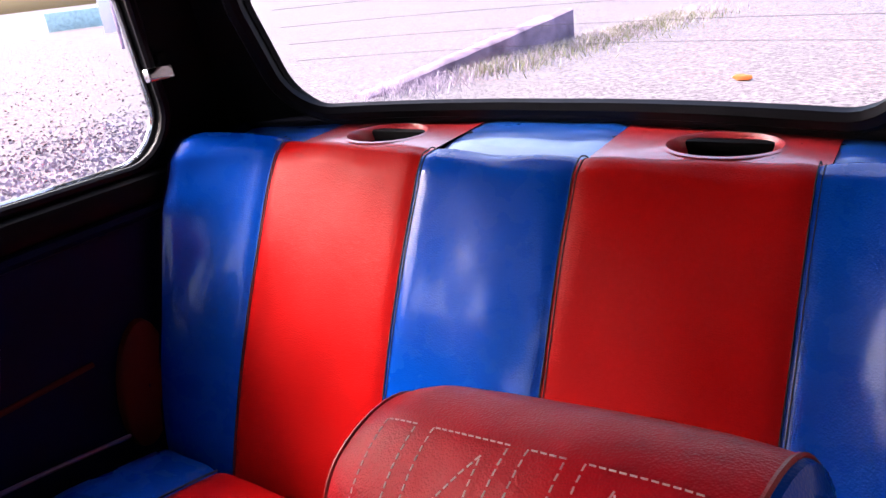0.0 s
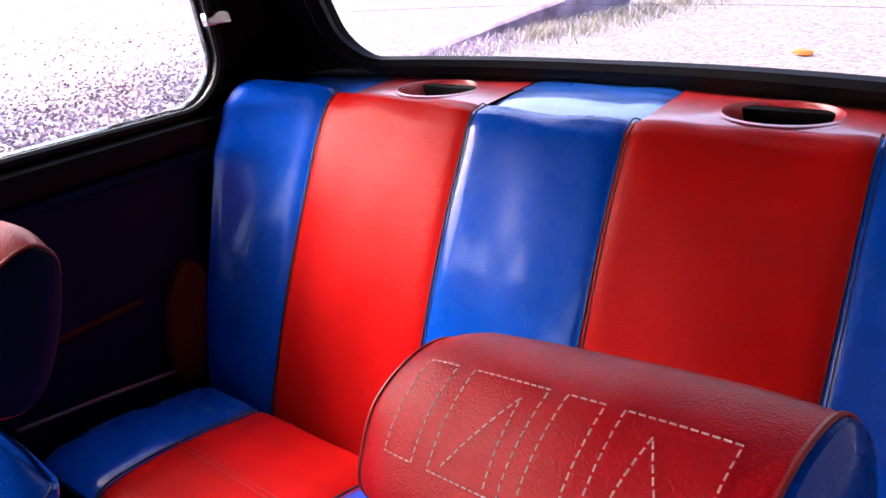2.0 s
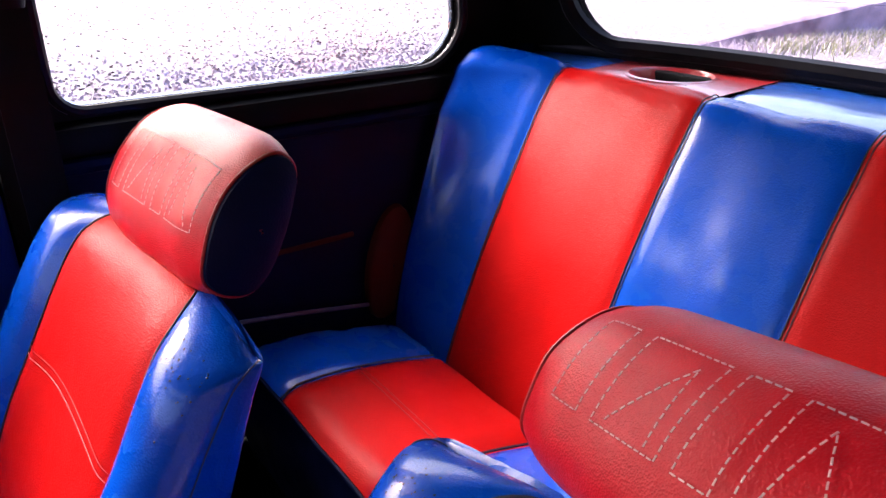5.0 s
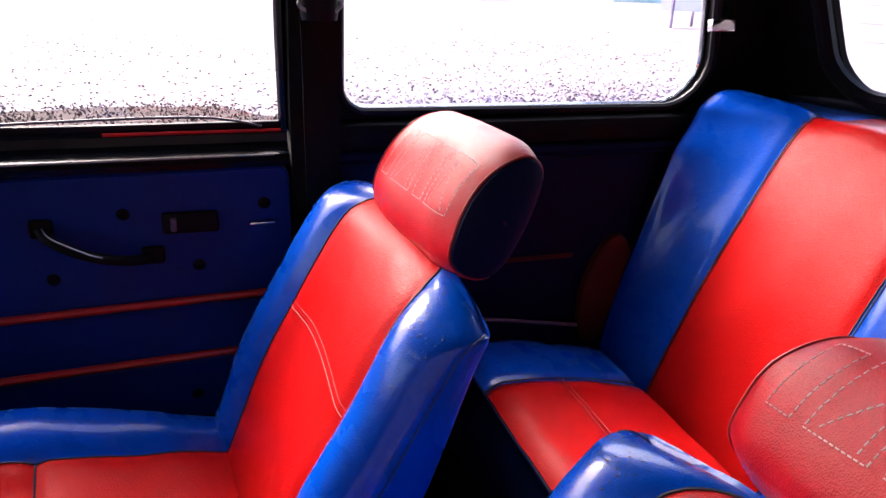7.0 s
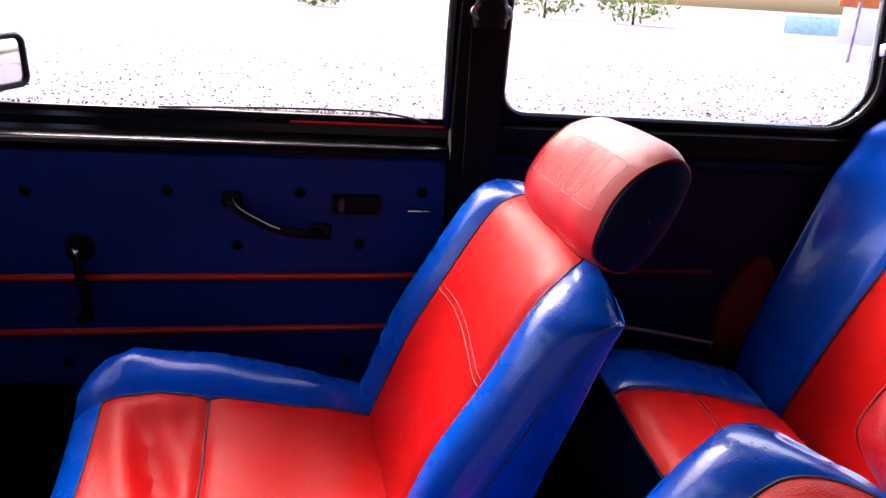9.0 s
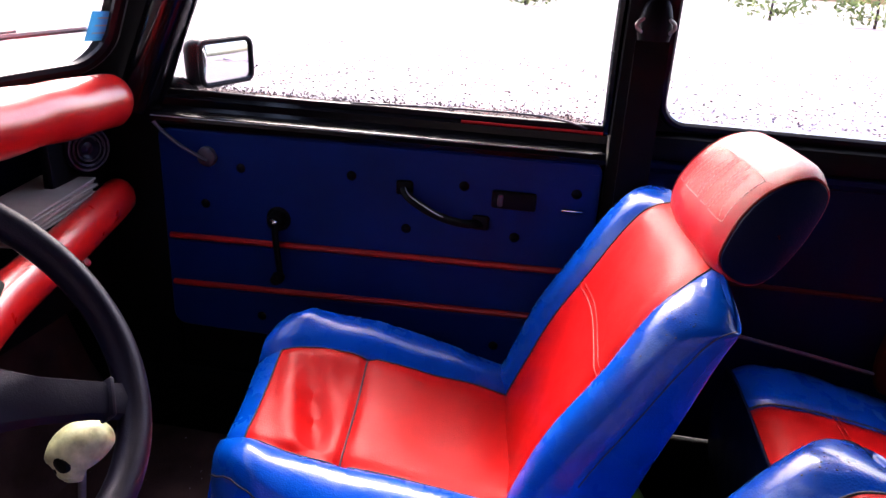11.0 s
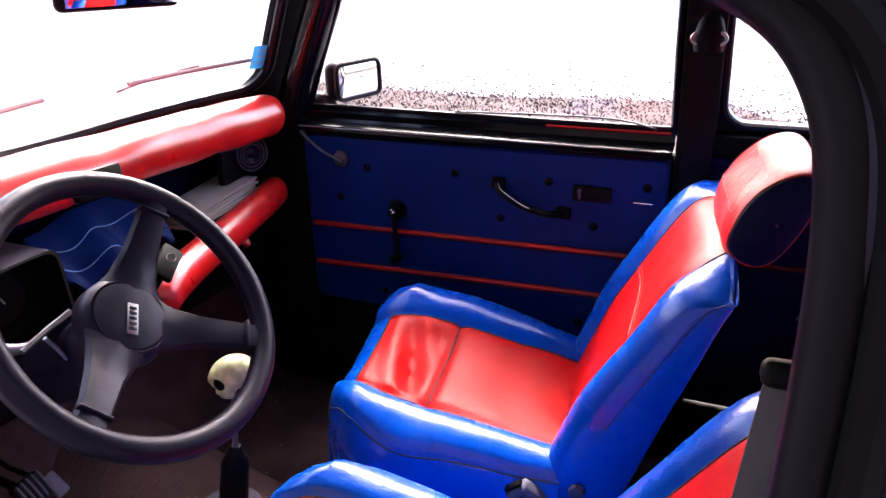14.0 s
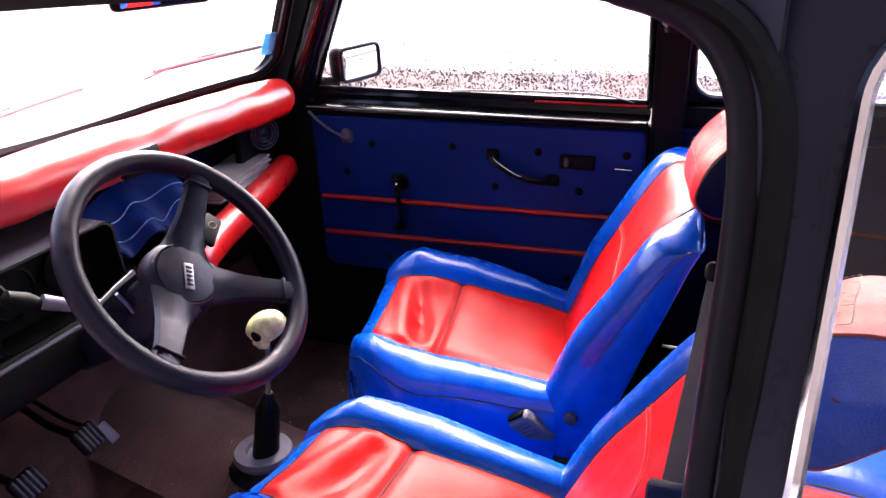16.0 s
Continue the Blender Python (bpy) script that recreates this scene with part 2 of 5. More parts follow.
def rounded(corners, seg=8):
    """A rounded polygon: corners of (x, y, radius)."""
    out, n = [], len(corners)
    for i in range(n):
        p = Vector(corners[i][:2])
        r = corners[i][2]
        a, b = Vector(corners[i - 1][:2]) - p, Vector(corners[(i + 1) % n][:2]) - p
        ang = a.angle(b)
        cut = r / math.tan(ang / 2)
        pa, pb = p + a.normalized() * cut, p + b.normalized() * cut
        c = p + (a.normalized() + b.normalized()).normalized() * (r / math.sin(ang / 2))
        for k in range(seg + 1):
            t = k / seg
            d = (pa - c).lerp(pb - c, t).normalized() * r
            out.append(c + d)
        nxt = Vector(corners[(i + 1) % n][:2])
        for k in range(1, 6):
            pass
    dense = []
    for i, p in enumerate(out):
        q = out[(i + 1) % len(out)]
        k = max(1, int((q - p).length / 0.03))
        dense += [p.lerp(q, j / k) for j in range(k)]
    return dense


def to_rect(loop, x0, x1, y0, y1):
    """Carries a loop out to the edge of a rectangle round it."""
    c = sum(loop, Vector((0, 0))) / len(loop)
    out = []
    for p in loop:
        d = p - c
        ks = []
        if abs(d.x) > 1e-6:
            ks.append(((x1 if d.x > 0 else x0) - c.x) / d.x)
        if abs(d.y) > 1e-6:
            ks.append(((y1 if d.y > 0 else y0) - c.y) / d.y)
        out.append(c + d * min(k for k in ks if k > 0))
    for cx in (x0, x1):
        for cy in (y0, y1):
            k = min(range(len(out)), key=lambda i: (out[i] - Vector((cx, cy))).length)
            out[k] = Vector((cx, cy))
    return out


def scaled(loop, d):
    """A loop moved outwards by about d."""
    c = sum(loop, Vector((0, 0))) / len(loop)
    n = len(loop)
    out = []
    for i, p in enumerate(loop):
        t = loop[(i + 1) % n] - loop[i - 1]
        nrm = Vector((t.y, -t.x)).normalized()
        if nrm.dot(p - c) < 0:
            nrm = -nrm
        out.append(p + nrm * d)
    return out


def opening_wall(name, loop, rect, surf, depth, mat, parent, label=""):
    """A wall with a rounded opening: surf carries (u, v) and a depth to the world."""
    out = to_rect(loop, *rect)
    rings = [[surf(p.x, p.y, 0) for p in out], [surf(p.x, p.y, 0) for p in loop], [surf(p.x, p.y, depth) for p in loop], [surf(p.x, p.y, depth) for p in out]]
    rings.append(rings[0])
    return part(name, loft(rings), mat, parent, label, sharp=35)


def pane(name, loop, surf, d, parent, mat=None):
    """Glass over a loop, as a fan of rings that follows the curved surface."""
    c = sum(loop, Vector((0, 0))) / len(loop)
    rings = []
    for dd in (d, d + 0.004):
        rings.append([[surf(*(c + (p - c) * k), dd) for p in loop] for k in (0.02, 0.25, 0.5, 0.75, 1.0)])
    bm = loft(rings[0] + rings[1][::-1] + [rings[0][0]])
    ob = part(name, bm, mat or GLASS, parent)
    ob.visible_shadow = False
    return ob


# ---- ground outside ----
gx = [-400, -120, -40, -20, -10, -5, 0, 5, 10, 20, 40, 120, 400]
tagged(part("ground", grid(lambda u, v: Vector((u, v, -0.15)), gx, gx), GRAVEL), "pale sunlit gravel yard round the car", "ground", kind="structure")

# ---- car shell ----
car = thing("car_body", "small classic car body with black inner trim", "car", kind="structure")


def right_x(z):
    return 0.622 - max(0.0, z - 0.82) * 0.22


def side_surf(sign):
    return lambda y, z, d: Vector((sign * (right_x(z) + d), y, z))


# quarter windows
Q_RIGHT = rounded([(0.043, 0.822, 0.05), (-0.678, 0.816, 0.085), (-0.60, 1.14, 0.07), (0.050, 1.14, 0.05)])
Q_LEFT = rounded([(-0.103, 0.70, 0.05), (-0.70, 0.80, 0.085), (-0.62, 1.13, 0.07), (-0.112, 1.13, 0.06)])
opening_wall("quarter_wall", Q_RIGHT, (-0.86, 0.056, 0.745, 1.2), side_surf(1), 0.03, BLACK, car)
opening_wall("quarter_wall", Q_LEFT, (-0.86, -0.060, 0.55, 1.2), side_surf(-1), 0.03, NAVY, car)
for sign, loop in ((1, Q_RIGHT), (-1, Q_LEFT)):
    sf = side_surf(sign)
    w = part("quarter_window", tube([sf(p.x, p.y, 0.0) for p in scaled(loop, -0.002)], 0.009, 8, closed=True), RUBBER, car, "black rubber window seal")
    pane("pane", scaled(loop, -0.004), sf, 0.012, w)
    part("chrome_trim", tube([sf(p.x, p.y, 0.033) for p in scaled(loop, -0.004)], 0.0062, 8, closed=True), CHROME, w, "bright chrome trim strip")
w_catch = part("window_catch", rbox((0.016, 0.05, 0.022), (0.560, -0.628, 0.972), (0, 8, 0), 0.004), CHROME, car, "small chrome window catch")
part("catch_plate", rbox((0.014, 0.02, 0.035), (0.575, -0.652, 0.985), (0, 8, 0), 0.004), BLACK, w_catch)


# rear screen
def rear_surf(x, z, d):
    return Vector((x, -0.93 + 0.36 * x * x + 0.40 * (z - 0.86) - d, z))


REAR = rounded([(-0.49, 0.858, 0.085), (0.0, 0.854, 3.0), (0.49, 0.858, 0.085), (0.50, 1.13, 0.08), (-0.50, 1.13, 0.08)])
opening_wall("rear_wall", REAR, (-0.66, 0.66, 0.70, 1.22), rear_surf, 0.035, BLACK, car)
rw = part("rear_window", tube([rear_surf(p.x, p.y, -0.006) for p in REAR], 0.016, 8, closed=True), RUBBER, car, "thick black rubber window seal")
pane("pane", REAR, rear_surf, 0.018, rw)
# heater wires of the rear screen
for z in (0.955, 0.985, 1.015, 1.045):
    part("heater_wire", tube([rear_surf(x, z, 0.015) for x in steps(-0.45, 0.45, 14)], 0.00028, 4), GREYP, rw)


# roof
def roof(u, v, d=0.0):
    return Vector((u, v, 1.215 + 0.045 * (1 - (u / 0.58) ** 2) - 0.03 * ((v + 0.05) / 0.85) ** 2 + d))


rx, ry = steps(-0.56, 0.56, 16), steps(-0.83, 0.90, 16)
part("roof", loft([[roof(u, v) for u in rx] for v in ry] + [[roof(u, v, 0.03) for u in rx] for v in ry[::-1]] + [[roof(u, ry[0]) for u in rx]], closed=False), BLACK, car, "dark headlining under the roof")
for sign in (-1, 1):
    part("roof_rail", tube([(sign * 0.555, y, 1.185 - 0.03 * ((y + 0.05) / 0.85) ** 2) for y in steps(-0.85, 0.90, 20)], 0.032, 10, flat=1.6), BLACK, car)


# windscreen
def screen_surf(x, z, d):
    return Vector((x, 1.085 + 0.14 * (1 - (x / 0.6) ** 2) - 0.52 * (z - 0.868) + d, z))


SCREEN = rounded([(-0.575, 0.858, 0.06), (0.0, 0.806, 2.0), (0.575, 0.858, 0.06), (0.53, 1.16, 0.06), (-0.53, 1.16, 0.06)])
opening_wall("scuttle", SCREEN, (-0.64, 0.64, 0.74, 1.20), screen_surf, 0.03, BLACK, car)
ws = part("windscreen", tube([screen_surf(p.x, p.y, -0.004) for p in SCREEN], 0.013, 8, closed=True), RUBBER, car, "black rubber windscreen seal")
pane("pane", SCREEN, screen_surf, 0.012, ws)
for sign in (-1, 1):
    low, high = Vector((sign * 0.612, 1.065, 0.78)), Vector((sign * 0.555, 0.845, 1.20))
    part("windscreen_pillar", tube([low.lerp(high, k / 6) for k in range(7)], 0.036, 10, flat=1.15), GLOSS, car, "black painted pillar")

# floor, tunnel, bulkhead, sills
part("floor_pan", rbox((1.24, 2.2, 0.03), (0, 0.15, 0.02), bevel=0.005), CARPET, car, "worn brown carpet on the floor")
tun = [(-0.17, 0.035), (-0.12, 0.06), (-0.075, 0.092), (-0.03, 0.105), (0.03, 0.105), (0.075, 0.092), (0.12, 0.06), (0.17, 0.035)]
part("tunnel", loft([[Vector((x, y, z + max(0, y - 0.85) * 0.25)) for x, z in tun] for y in steps(-0.9, 1.30, 24)], closed=False), MAT, car, "ribbed brown rubber mat over the tunnel")
part("toe_board", grid(lambda u, v: Vector((u, 1.12 + 0.22 * v, 0.03 + 0.36 * v * v + 0.1 * v)), steps(-0.62, 0.62, 8), steps(0, 1, 6)), CARPET, car, "brown carpet up the toe board")
part("bulkhead", rbox((1.24, 0.03, 0.42), (0, 1.33, 0.57), bevel=0.004), BLACK, car)
for sign in (-1, 1):
    part("sill_panel", rbox((0.05, 2.1, 0.16), (sign * 0.61, 0.15, 0.11), bevel=0.012), BLACK, car)
    part("front_side_panel", rbox((0.03, 0.36, 0.76), (sign * 0.615, 1.185, 0.40), bevel=0.01), BLACK, car)
part("rear_bulkhead", rbox((1.24, 0.02, 0.82), (0, -0.86, 0.42), bevel=0.004), BLACK, car)
part("heel_board", rbox((1.16, 0.02, 0.28), (0, -0.17, 0.175), bevel=0.004), BLACK, car)
# far centre post, with the inner panel behind it
post = part("door_post", loft([[Vector((right_x(z) + dx, y, z)) for dx, y in ((0.03, 0.046), (-0.022, 0.050), (-0.026, 0.064), (-0.026, 0.104), (-0.018, 0.122), (0.03, 0.128))] for z in steps(0.05, 1.2, 14)], cap=True), BLACK, car, "black painted door post")
part("side_lining", rbox((0.02, 0.82, 0.56), (0.612, -0.3505, 0.475), bevel=0.006), BLUE_SHADED, car, "blue vinyl side panel, shade in its colour")
part("lining_roll", tube([(0.602, y, 0.752) for y in steps(0.06, -0.74, 20)], 0.012, 8), BLUE_SHADED, car)
part("lining_piping", tube([(0.600, y, 0.545) for y in steps(0.03, -0.40, 14)], 0.005, 6), RED_SHADED, car, "thin red piping")
part("window_ledge", loft([[Vector((x, y, z)) for x, z in ((0.635, 0.76), (0.598, 0.768), (0.594, 0.785), (0.602, 0.806), (0.624, 0.815))] for y in steps(0.06, -0.76, 12)], closed=False), BLACK, car)
part("bin_edge", tube([(0.578, -0.15, 0.450), (0.576, -0.28, 0.43), (0.573, -0.41, 0.407)], 0.004, 6), LIGHTGREY, car, "thin bright metal strip beside the rear seat")
part("side_flap", loft([[Vector((0.598 - d, -0.47 + 0.05 * k * math.cos(t) - 0.02 * k * math.sin(t), 0.47 + 0.115 * k * math.sin(t))) for t in steps(0, 2 * math.pi, 24)[:-1]] for k, d in ((1.0, 0.0), (0.97, 0.012), (0.85, 0.018), (0.4, 0.021), (0.03, 0.022))]), RED_SHADED, car, "red vinyl flap, shade in its colour")
# near post, door aperture seal
part("near_post", loft([[Vector((-right_x(z) + dx, y, z)) for dx, y in ((0.05, -0.085), (0.05, -0.108), (-0.030, -0.102), (-0.034, -0.085), (-0.030, -0.066), (0.0, -0.062))] for z in steps(0.05, 1.15, 14)], cap=True), NAVY, car, "dark painted door post of the open door")
seal_line = smooth([(-0.625, -0.050, 0.10), (-0.628, -0.050, 0.50), (-0.622, -0.054, 0.82), (-0.610, -0.057, 0.97), (-0.602, -0.053, 1.05), (-0.594, -0.040, 1.092), (-0.585, -0.014, 1.120), (-0.580, 0.03, 1.138), (-0.576, 0.10, 1.146), (-0.572, 0.45, 1.15), (-0.575, 0.78, 1.14)], 8)
upper = [p for p in seal_line if p.z > 0.99]
part("door_header", loft([[Vector((p.x - 0.02 + d, p.y + k * (-0.062 - p.y) * max(0.0, 1 - max(0.0, p.y + 0.06) / 0.12), p.z + k * max(0.0, 1.205 - p.z) * min(1.0, max(0.0, p.z - 0.99) / 0.1))) for p in upper] for d, k in ((0.0, 0.0), (0.0, 1.0), (0.025, 1.0), (0.025, 0.0), (0.0, 0.0))], closed=False), NAVY, car, "dark painted panel over the open door")
part("door_seal", tube([p + Vector((-0.008, 0, 0)) for p in seal_line], 0.0150, 10), RUBBER, car, "thick black rubber door seal")
part("seal_lip", tube([p + Vector((-0.024, -0.016, 0.004)) for p in seal_line], 0.010, 8), BLACK, car)
part("near_lining", rbox((0.02, 0.78, 0.70), (-0.600, -0.40, 0.40), bevel=0.006), BLUE_SHADED, car)
# bonnet seen over the dashboard
part("bonnet", grid(lambda u, v: Vector((u, 1.28 + 0.75 * v, 0.80 - 0.05 * v - 0.14 * v * v - 0.10 * (u / 0.6) ** 2)), steps(-0.62, 0.62, 14), steps(0, 1, 10)), PALE, car, "pale painted bonnet")


# ---- upholstery ----
def pinch(d, w=0.012):
    """How far a padded surface sinks towards a seam at the distance d."""
    return math.exp(-(d / w) ** 2)


def lump(p, amount, size):
    return amount * noise.noise(Vector(p) / size)


def fine(a, b, n):
    """Steps that crowd towards both ends."""
    return [a + (b - a) * (0.5 - 0.5 * math.cos(math.pi * i / n)) for i in range(n + 1)]


# rear bench
STRIPES = ((-0.578, -0.400), (-0.400, -0.117), (-0.117, 0.126), (0.126, 0.427), (0.427, 0.578))
bench = thing("bench_seat", "rear bench in red and blue vinyl stripes", "seat")
BACK = smooth([(0, -0.474, 0.30), (0, -0.492, 0.36), (0, -0.556, 0.515), (0, -0.634, 0.675), (0, -0.694, 0.785), (0, -0.717, 0.820), (0, -0.738, 0.831), (0, -0.760, 0.824), (0, -0.772, 0.80)], 6)


def back_at(x, k, edges, drop=0.0045):
    n = (len(BACK) - 1) * k
    i = min(int(n), len(BACK) - 2)
    p = BACK[i].lerp(BACK[i + 1], n - i)
    t = (BACK[i + 1] - BACK[i]).normalized()
    nrm = Vector((0, t.z, -t.y))
    if nrm.y < 0:
        nrm = -nrm
    if k > 0.55:
        nrm = Vector((0, nrm.y, abs(nrm.z)))
    d = min(abs(x - e) for e in edges)
    o = -drop * pinch(d, 0.010) + 0.004 * math.sin(math.pi * min(1, k * 1.5)) * (1 - min(1, abs(x) / 0.6) ** 2) + lump((x, k * 0.7, 1), 0.004 + 0.005 * max(0.0, k - 0.45), 0.09)
    side = max(0.0, (abs(x) - 0.42) / 0.158)
    y = p.y + nrm.y * o + 0.095 * side ** 1.7 * min(1.0, k * 2.2) * (1 - max(0, k - 0.6) * 0.9)
    z = p.z + nrm.z * o + (0.030 * min(1.0, side) + 0.005) * max(0.0, min(1.0, (k - 0.5) * 3)) - 0.008 * math.exp(-(x / 0.10) ** 2) * max(0.0, min(1.0, (k - 0.5) * 4))
    return Vector((x, y, z))


for (a, b), mat, nm in zip(STRIPES, (BLUE, RED, BLUE, RED, BLUE), ("blue", "red", "blue", "red", "blue")):
    part("backrest_panel", grid(lambda x, k: back_at(x, k, (a, b)), fine(a, b, 18), steps(0, 1, 60)), mat, bench, nm + " vinyl backrest stripe")
for e in (-0.400, -0.117, 0.126, 0.427):
    part("seam", tube([back_at(e, k, (9,)) + Vector((0, -0.0038, 0.0)) for k in steps(0, 0.97, 50)], 0.0010, 5), SEAM, bench)
    part("stitching", tube([back_at(e - 0.006, k, (e,)) + Vector((0, 0.0012, 0.0005)) for k in steps(0.02, 0.97, 60)], 0.0008, 4), SEAM, bench)
for sign in (-1, 1):
    part("backrest_side", grid(lambda k, d: back_at(sign * 0.578, k, (9,)) + Vector((0, -0.12 * d, -0.01 * d)), steps(0, 1, 20), steps(0, 1, 2)), BLUE_SHADED, bench)


def cush_at(x, k, edges):
    """Rear cushion: k from the backrest to the front edge, then down."""
    d = min(abs(x - e) for e in edges)
    if k <= 1:
        y, z = -0.44 + 0.285 * k, 0.372 + 0.044 * k + 0.012 * math.sin(math.pi * k)
        r = max(0.0, (k - 0.86) / 0.14)
        z -= 0.018 * r * r
    else:
        y, z = -0.155 + 0.014 * math.sin((k - 1) * math.pi), 0.398 - 0.21 * (k - 1)
    z -= 0.008 * pinch(d, 0.014) * (k <= 1.02) + 0.02 * max(0, (abs(x) - 0.5) / 0.08) ** 2
    return Vector((x, y, z + lump((x, y, 4), 0.004, 0.09)))


CSTRIPES = ((-0.572, -0.402), (-0.402, -0.118), (-0.118, 0.118), (0.118, 0.402), (0.402, 0.572))
for (a, b), mat, nm in zip(CSTRIPES, (BLUE, RED, BLUE, RED, BLUE), ("blue", "red", "blue", "red", "blue")):
    part("cushion_panel", grid(lambda x, k: cush_at(x, k, (a, b)), fine(a, b, 16), steps(0, 1.0, 24)), mat, bench, nm + " vinyl seat cushion stripe")
    # every stripe's front drop takes the darkened blue in place of shade
    part("cushion_front", grid(lambda x, k: cush_at(x, k, (9,)), steps(a, b, 6), steps(1.0, 2.0, 8)), BLUE_SHADED, bench)
    if mat is RED:
        for o in (0, 0.010):
            part("stitching", tube([cush_at(x, 0.52 + o * 3, (9,)) + Vector((0, 0, 0.0012)) for x in steps(a + 0.01, b - 0.01, 16)], 0.0011, 4), PIPE_RED, bench)
for e in (-0.402, -0.118, 0.118, 0.402):
    part("seam", tube([cush_at(e, k, (9,)) + Vector((0, 0, -0.003)) for k in steps(0, 1, 20)], 0.002, 5), SEAM, bench)
part("piping", tube([cush_at(x, 1.0, (9,)) + Vector((0, 0.004, 0)) for x in steps(-0.572, 0.572, 40)], 0.003, 6), BLUE_SHADED, bench)

# parcel shelf with two speaker cut-outs
shelf = thing("parcel_shelf", "rear shelf in red and blue vinyl with speaker holes", "shelf")
SHELF = ((-0.60, -0.41), (-0.41, -0.125), (-0.125, 0.125), (0.125, 0.40), (0.40, 0.60))


def shelf_back(x):
    return -0.925 + 0.30 * x * x


for (a, b), mat, nm in zip(SHELF, (BLUE, RED_SHELF, BLUE, RED_SHELF, BLUE), ("blue", "red", "blue", "red", "blue")):
    if mat is BLUE:
        part("shelf_panel", grid(lambda x, k: Vector((x, -0.742 + k * (shelf_back(x) + 0.742), 0.829 + 0.006 * k - 0.016 * (1 - k) ** 7 + lump((x, k, 2), 0.003, 0.1) - 0.004 * pinch(min(x - a, b - x)))), fine(a, b, 10), steps(0, 1, 20)), BLUE_SHELF, shelf, nm + " vinyl shelf stripe")
        continue
    c = Vector((0.262 if a > 0 else -0.279, -0.822))
    hole = [Vector((c.x + 0.066 * math.cos(t), c.y + 0.056 * math.sin(t))) for t in steps(0, 2 * math.pi, 40)[:-1]]
    outer = [Vector((p.x, p.y if p.y > -0.85 else min(p.y, shelf_back(p.x)))) for p in to_rect(hole, a, b, -0.93, -0.752)]
    rings = [[(p.x, p.y, 0.829 + 0.03 * (-0.752 - p.y)) for p in outer]]
    for k in (0.3, 0.6, 0.85):
        rings.append([(*(p.lerp(q, k)), 0.830 + 0.004 * k) for p, q in zip(outer, hole)])
    rings.append([(p.x, p.y, 0.834) for p in scaled(hole, 0.012)])
    rings.append([(p.x, p.y, 0.835) for p in scaled(hole, 0.006)])
    rings.append([(p.x, p.y, 0.829) for p in hole])
    rings.append([(p.x, p.y, 0.812) for p in scaled(hole, -0.004)])
    red = part("shelf_panel", loft(rings), mat, shelf, "red vinyl shelf panel with a round speaker hole")
    # black tube and floor, added to stand for the unlit boot below
    part("hole_dark_tube", loft([[(p.x, p.y, z) for p in scaled(hole, -0.002)] for z in (0.815, 0.76, 0.70)], cap=False), BLACK, red)
    part("hole_dark_floor", rbox((0.16, 0.14, 0.006), (c.x, c.y, 0.70), bevel=0.002), BLACK, red)
    for k in range(6):
        t = k * math.pi / 3 + 0.3
        part("tack", lathe([(0.0005, 0.003), (0.0025, 0.002), (0.003, 0)], 8, pose(c.x + 0.092 * math.cos(t), c.y + 0.072 * math.sin(t), 0.830)), SEAM, red)
part("shelf_back_trim", tube([(x, shelf_back(x) - 0.002, 0.845) for x in steps(-0.58, 0.58, 24)], 0.014, 10), RUBBER, shelf, "thick black rubber roll under the window")


# front seats
def stitched_word(parent, f, mat, size):
    """A row of plain stitched bars, all its dashes as one part."""
    bm = bmesh.new()

    def dashes(pts):
        for p, q in zip(pts, pts[1:]):
            p, q = Vector((p[0] * size, p[1])), Vector((q[0] * size, q[1]))
            n = max(1, int((q - p).length / 0.0062))
            for i in range(n):
                s, e = p.lerp(q, i / n), p.lerp(q, (i + 0.66) / n)
                a, b = f(*s), f(*e)
                up = (f(s[0], s[1], 1.0) - a)
                w = (b - a).normalized().cross(up).normalized() * 0.00055
                h = up * 0.0006
                vs = [bm.verts.new(x) for x in (a - w, a + w, a + w + h, a - w + h, b - w, b + w, b + w + h, b - w + h)]
                for idx in ((0, 1, 2, 3), (4, 5, 6, 7), (0, 1, 5, 4), (1, 2, 6, 5), (2, 3, 7, 6), (3, 0, 4, 7)):
                    bm.faces.new([vs[j] for j in idx])

    for x0, x1, lean in ((-0.118, -0.056, 0.010), (-0.044, -0.018, 0.0), (-0.004, 0.058, -0.016), (0.074, 0.104, 0.0)):
        dashes([(x0, 0.050), (x0, 0.122), (x1, 0.122), (x1, 0.050), (x0, 0.050)])
        if lean:
            m = (x0 + x1) / 2
            dashes([(x0 + 0.012, 0.054), (m + lean, 0.112), (x1 - 0.010, 0.054)])
    tagged(part("stitching", bm, mat, parent, "pale stitched bars"), kind="stuff")


